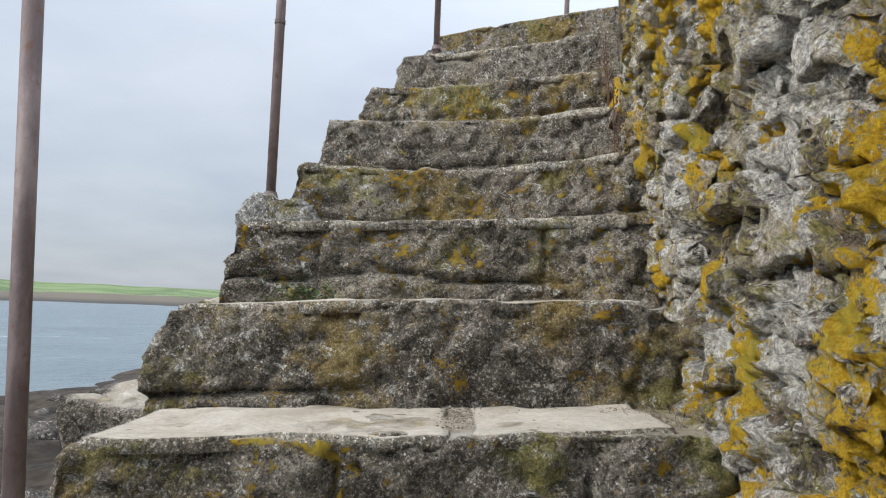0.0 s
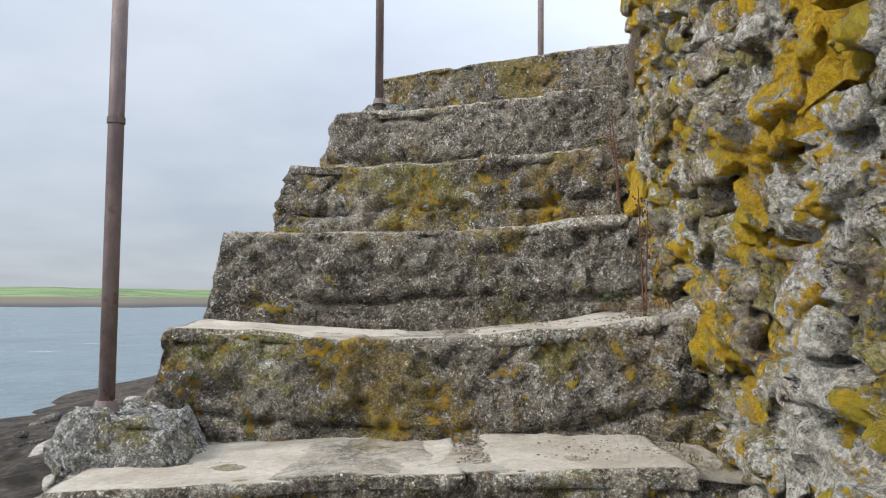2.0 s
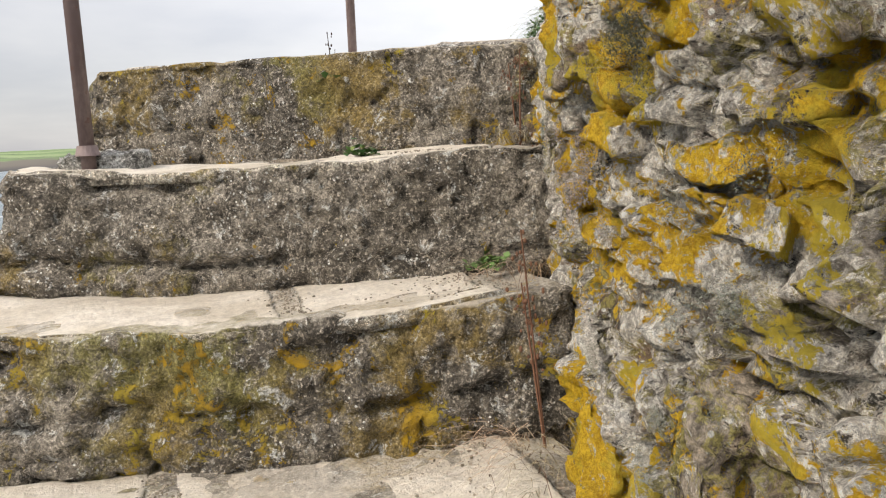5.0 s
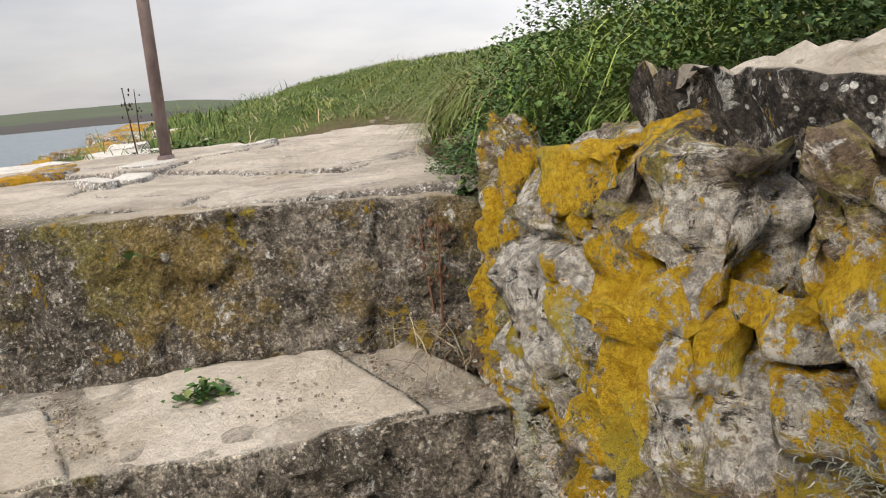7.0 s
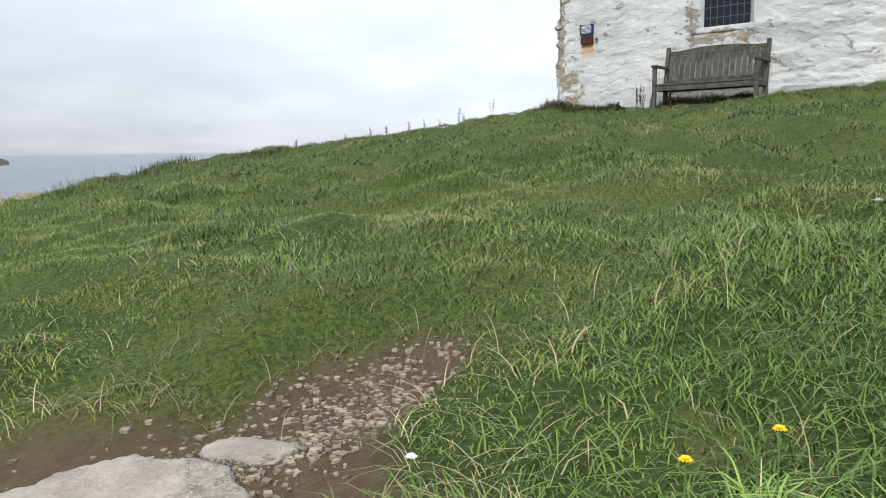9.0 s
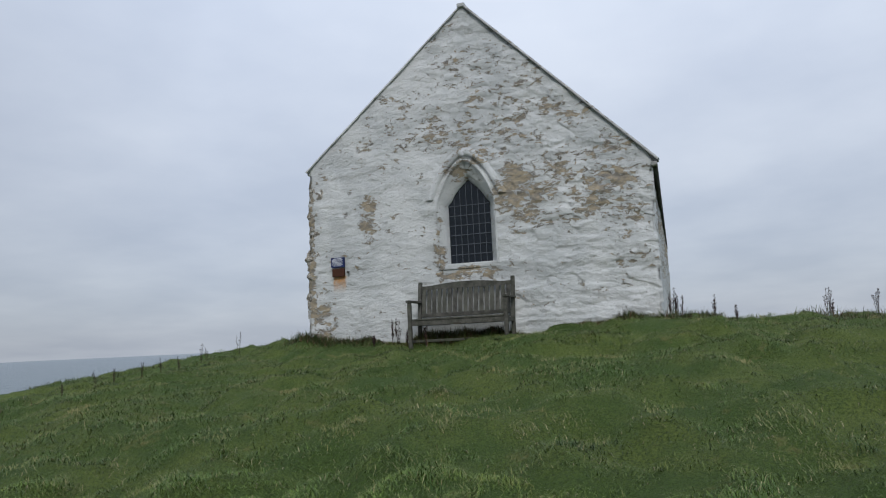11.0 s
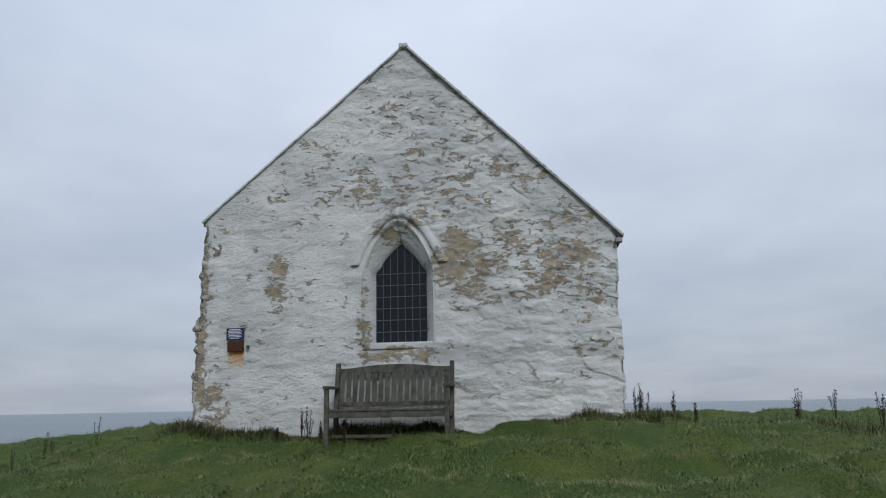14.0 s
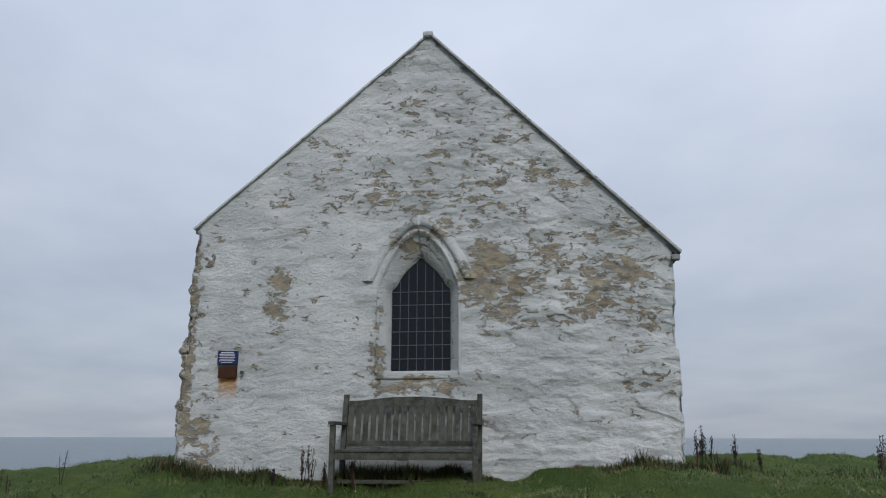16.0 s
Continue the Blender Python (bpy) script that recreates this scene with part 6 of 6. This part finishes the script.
def build_weeds():
    rs = random.Random(3)
    k = Mat("dead_stalk", 0.9)
    k.colour((0.035, 0.024, 0.019))
    s = Mat("dock_seed", 0.9)
    s.colour(s.mix(s.random(), (0.020, 0.013, 0.013), (0.048, 0.030, 0.024)))
    spots = [(13.0, 9.12, 0.55), (12.95, 9.0, 0.48), (12.98, 8.86, 0.30), (12.9, 8.48, 0.36), (13.05, 9.5, 0.22), (13.3, 4.58, 0.50), (13.4, 4.46, 0.55), (13.45, 4.52, 0.45), (14.4, 3.95, 0.45),
             (14.6, 3.6, 0.35), (14.2, 2.3, 0.5), (14.6, 2.2, 0.45), (13.2, 1.6, 0.5), (13.0, 1.4, 0.45), (15.5, 1.4, 0.5), (12.2, 0.8, 0.45), (12.6, 0.6, 0.5)]
    for x, y in ((10.9, 13.1), (11.3, 12.9), (9.7, 12.9), (12.1, 12.8), (12.6, 12.6), (8.6, 12.9), (13.0, 12.2), (11.7, 12.85), (12.3, 12.5), (10.4, 13.0)):
        build_dock(x, y, rs.uniform(0.22, 0.42), rs, k.m, s.m, None, 3, 0.62, 12)
    for x, y, h in spots:
        build_dock(x, y, h, rs, k.m, s.m, None, 4, 0.85, 24)
    # dead seed stalks beside the last post
    for x, y, h in ((0.72, 4.97, 0.25), (0.80, 5.05, 0.19), (0.84, 5.6, 0.22), (1.05, 6.2, 0.20)):
        build_dock(x, y, h, rs, k.m, s.m, None, 1, 0.5, 9)
    # brown seed stalks rooted between the steps and the wall
    red = Mat("rusty_stalk", 0.9)
    red.colour(red.mix(red.noise(60, 3), (0.085, 0.040, 0.025), (0.17, 0.085, 0.05)))
    for i, h in ((7, 0.30), (8, 0.40), (9, 0.34), (10, 0.26)):
        e = STEPS[i][2]
        y = e[1] + 0.26
        build_dock(wall_x(y) - 0.035, y, h, rs, red.m, red.m, e[2] + 0.01, 2, 0.42, 22)
    # a leafy low fringe at the foot of the wall
    rng = np.random.RandomState(9)
    green = leaf_material("wall_foot_leaf", (0.030, 0.060, 0.018), (0.080, 0.110, 0.035), (0.12, 0.07, 0.04), 0.25)
    n = 9000
    y = rng.uniform(4.3, 11.0, n)
    x = FX - 0.05 - np.abs(rng.normal(0.05, 0.16, n))
    lump = np.clip(0.55 + 0.5 * np.exp(-((y - 7.9) / 1.0) ** 2) + fbm(np.stack((x * 0, y, x * 0), 1), 1.3, 3, 3), 0.1, 1.4)
    me = blades("wall_foot_weeds", x, y, turf(x, y) - 0.01, rng.uniform(0.06, 0.22, n) * lump, rng.uniform(0.006, 0.014, n), rng.uniform(0.3, 1.1, n), rng.uniform(0, 6.28, n), green, rng, 3)
    tagged(hang("wall_foot_weeds", me), "dark weeds and grass along the foot of the chapel wall", "weeds", kind="stuff")
    slope = leaf_material("slope_tuft", (0.045, 0.085, 0.020), (0.095, 0.15, 0.036), (0.16, 0.15, 0.07), 0.08)
    # dark tufts out on the slope to the sea side
    for cx, cy, r, hgt in ((13.6, 11.15, 0.22, 0.22), (7.6, 12.4, 0.35, 0.12), (6.2, 12.7, 0.40, 0.14), (4.9, 12.2, 0.25, 0.2), (14.5, 3.9, 0.3, 0.14), (12.6, 2.2, 0.5, 0.18), (12.0, 1.4, 0.6, 0.18), (13.9, 2.6, 0.6, 0.14), (3.05, 7.72, 0.10, 0.11), (2.64, 6.32, 0.14, 0.07), (3.8, 8.6, 0.16, 0.09), (13.15, 5.05, 0.16, 0.16)):
        n = 600
        x, y = rng.normal(cx, r, n), rng.normal(cy, r * 0.6, n)
        me = blades("dark_tuft", x, y, turf(x, y) - 0.01, rng.uniform(0.5, 1.2, n) * hgt, rng.uniform(0.006, 0.013, n) * (1 if cx > 6 else 0.6), rng.uniform(0.3, 1.0, n), rng.uniform(0, 6.28, n), green if cx > 6 else slope, rng, 3)
        tagged(hang("dark_tuft", me), "dark green weed tuft in the turf", "weeds", "weed tufts", "stuff")
    # flowers
    petal = Mat("yellow_petal", 0.6).colour((0.78, 0.55, 0.02)).m
    white = Mat("white_petal", 0.6).colour((0.80, 0.80, 0.76)).m
    stemm = Mat("flower_stem", 0.7).colour((0.09, 0.17, 0.04)).m

    def flower(x, y, h, r, pet, count, name, label):
        z = float(turf(np.array([x]), np.array([y]))[0])
        f = tagged(new(name), label, "flower", "flowers in the grass")
        f.location = (x, y, z)
        part("stem", rodmesh(bmesh.new(), (0, 0, -0.01), (0.004, 0.002, h), 0.0014, 0.0011, 6), stemm, f)
        bm = bmesh.new()
        for ring in (0, 1):
            for i in range(count):
                a = 6.283 * (i + ring * 0.5) / count
                rr = r * (1 - 0.35 * ring)
                c, s_ = math.cos(a), math.sin(a)
                w = rr * 0.34
                vs = [bm.verts.new(q) for q in ((0.004, 0.002, h), (0.004 + c * rr * 0.6 - s_ * w * 0.5, 0.002 + s_ * rr * 0.6 + c * w * 0.5, h + 0.003 + ring * 0.003), (0.004 + c * rr, 0.002 + s_ * rr, h + 0.002 + ring * 0.004), (0.004 + c * rr * 0.6 + s_ * w * 0.5, 0.002 + s_ * rr * 0.6 - c * w * 0.5, h + 0.003 + ring * 0.003))]
                bm.faces.new(vs)
        part("petals", bm, pet, f)

    for x, y, h in ((1.58, 3.60, 0.13), (1.70, 3.52, 0.13)):
        flower(x, y, h, 0.011, petal, 12, "yellow_flower", "yellow dandelion-like flower in the grass")
    for x, y, h in ((12.72, 8.5, 0.10), (12.66, 8.38, 0.08), (13.05, 5.35, 0.14), (13.1, 5.2, 0.16), (13.0, 5.5, 0.12), (0.95, 5.06, 0.06), (2.45, 3.55, 0.25), (12.3, 1.2, 0.15), (12.0, 1.5, 0.12), (12.7, 1.0, 0.15), (12.4, 1.8, 0.14), (1.55, 4.05, 0.13)):
        flower(x, y, h, 0.012, white, 10, "daisy", "small white daisy in the grass")


def build_beard_lichen():
    """Grey-green bushy lichen tufts on the wall face."""
    rng = np.random.RandomState(21)
    k = leaf_material("beard_lichen", (0.27, 0.29, 0.235), (0.45, 0.46, 0.40), (0.15, 0.16, 0.125), 0.3, 0.9)
    for i in range(80):
        if i < 12:
            cy, cz = rng.normal(2.64, 0.045), rng.normal(2.83, 0.03)
        elif i < 24:
            cy, cz = rng.normal(2.84, 0.06), rng.normal(2.70, 0.05)
        else:
            cy = rng.uniform(1.5, 3.2)
            cz = rng.uniform(stair_z(cy) + 0.12, 2.92)
        n, r = 300, rng.uniform(0.010, 0.024)
        y, z = rng.normal(cy, r, n), rng.normal(cz, r * 0.8, n)
        x = np.array([wall_x(v) for v in y]) - 0.012
        me = blades("beard_lichen", x, y, z, rng.uniform(0.004, 0.010, n), rng.uniform(0.0008, 0.0016, n), rng.uniform(0.8, 1.5, n), np.pi + rng.normal(0, 1.2, n), k, rng, 2, rng.uniform(-0.6, 0.9, n))
        tagged(hang("beard_lichen", me), "grey-green bushy lichen tuft on the rubble wall", "lichen", "lichen tufts on the wall", "stuff")


def build_shore_rocks():
    rs = random.Random(14)
    for i in range(190):
        a, r = radians(rs.uniform(-62, -6)), 1.6 + 20 * rs.random() ** 1.6
        x, y = -0.4 + r * math.sin(a), 0.8 + r * math.cos(a)
        z, d = ground_z(np.array([x]), np.array([y]))
        if d[0] > -0.5:
            continue
        s = (0.08 + 0.22 * rs.random() ** 2) * (1 + r / 18)
        ob = put_stone("shore_rock", None, (x, y, float(z[0]) + s * 0.10), (s * rs.uniform(1.0, 1.9), s * rs.uniform(0.9, 1.6), s * rs.uniform(0.45, 0.8)), rs, M_SHORE if rs.random() < 0.8 else M_QUOIN, s * 0.20, 18)
        tagged(ob, "dark weed-stained rock lying on the shore", "rock", "rocks on the shore")
    # the weed-black reef off the point
    for i in range(60):
        a, r = radians(rs.uniform(-9, 15)), rs.uniform(30, 62)
        s = rs.uniform(1.0, 2.6)
        ob = put_stone("reef_rock", None, (r * math.sin(a), r * math.cos(a), SEA + 0.05), (s * rs.uniform(1.4, 2.6), s * rs.uniform(1.0, 1.8), rs.uniform(0.4, 0.8)), rs, M_SHORE, 0.40, 6)
        tagged(ob, "low weed-black reef rock awash in the sea", "rock", "reef off the point")


build_ground()
build_sea()
build_far_land()
build_chapel()
build_signs()
build_bench()
build_posts()
build_shore_rocks()
build_paving()
build_sea_wall()
build_stair()
build_rubble_wall()
build_grass()
build_herbs()
build_beard_lichen()
build_weeds()
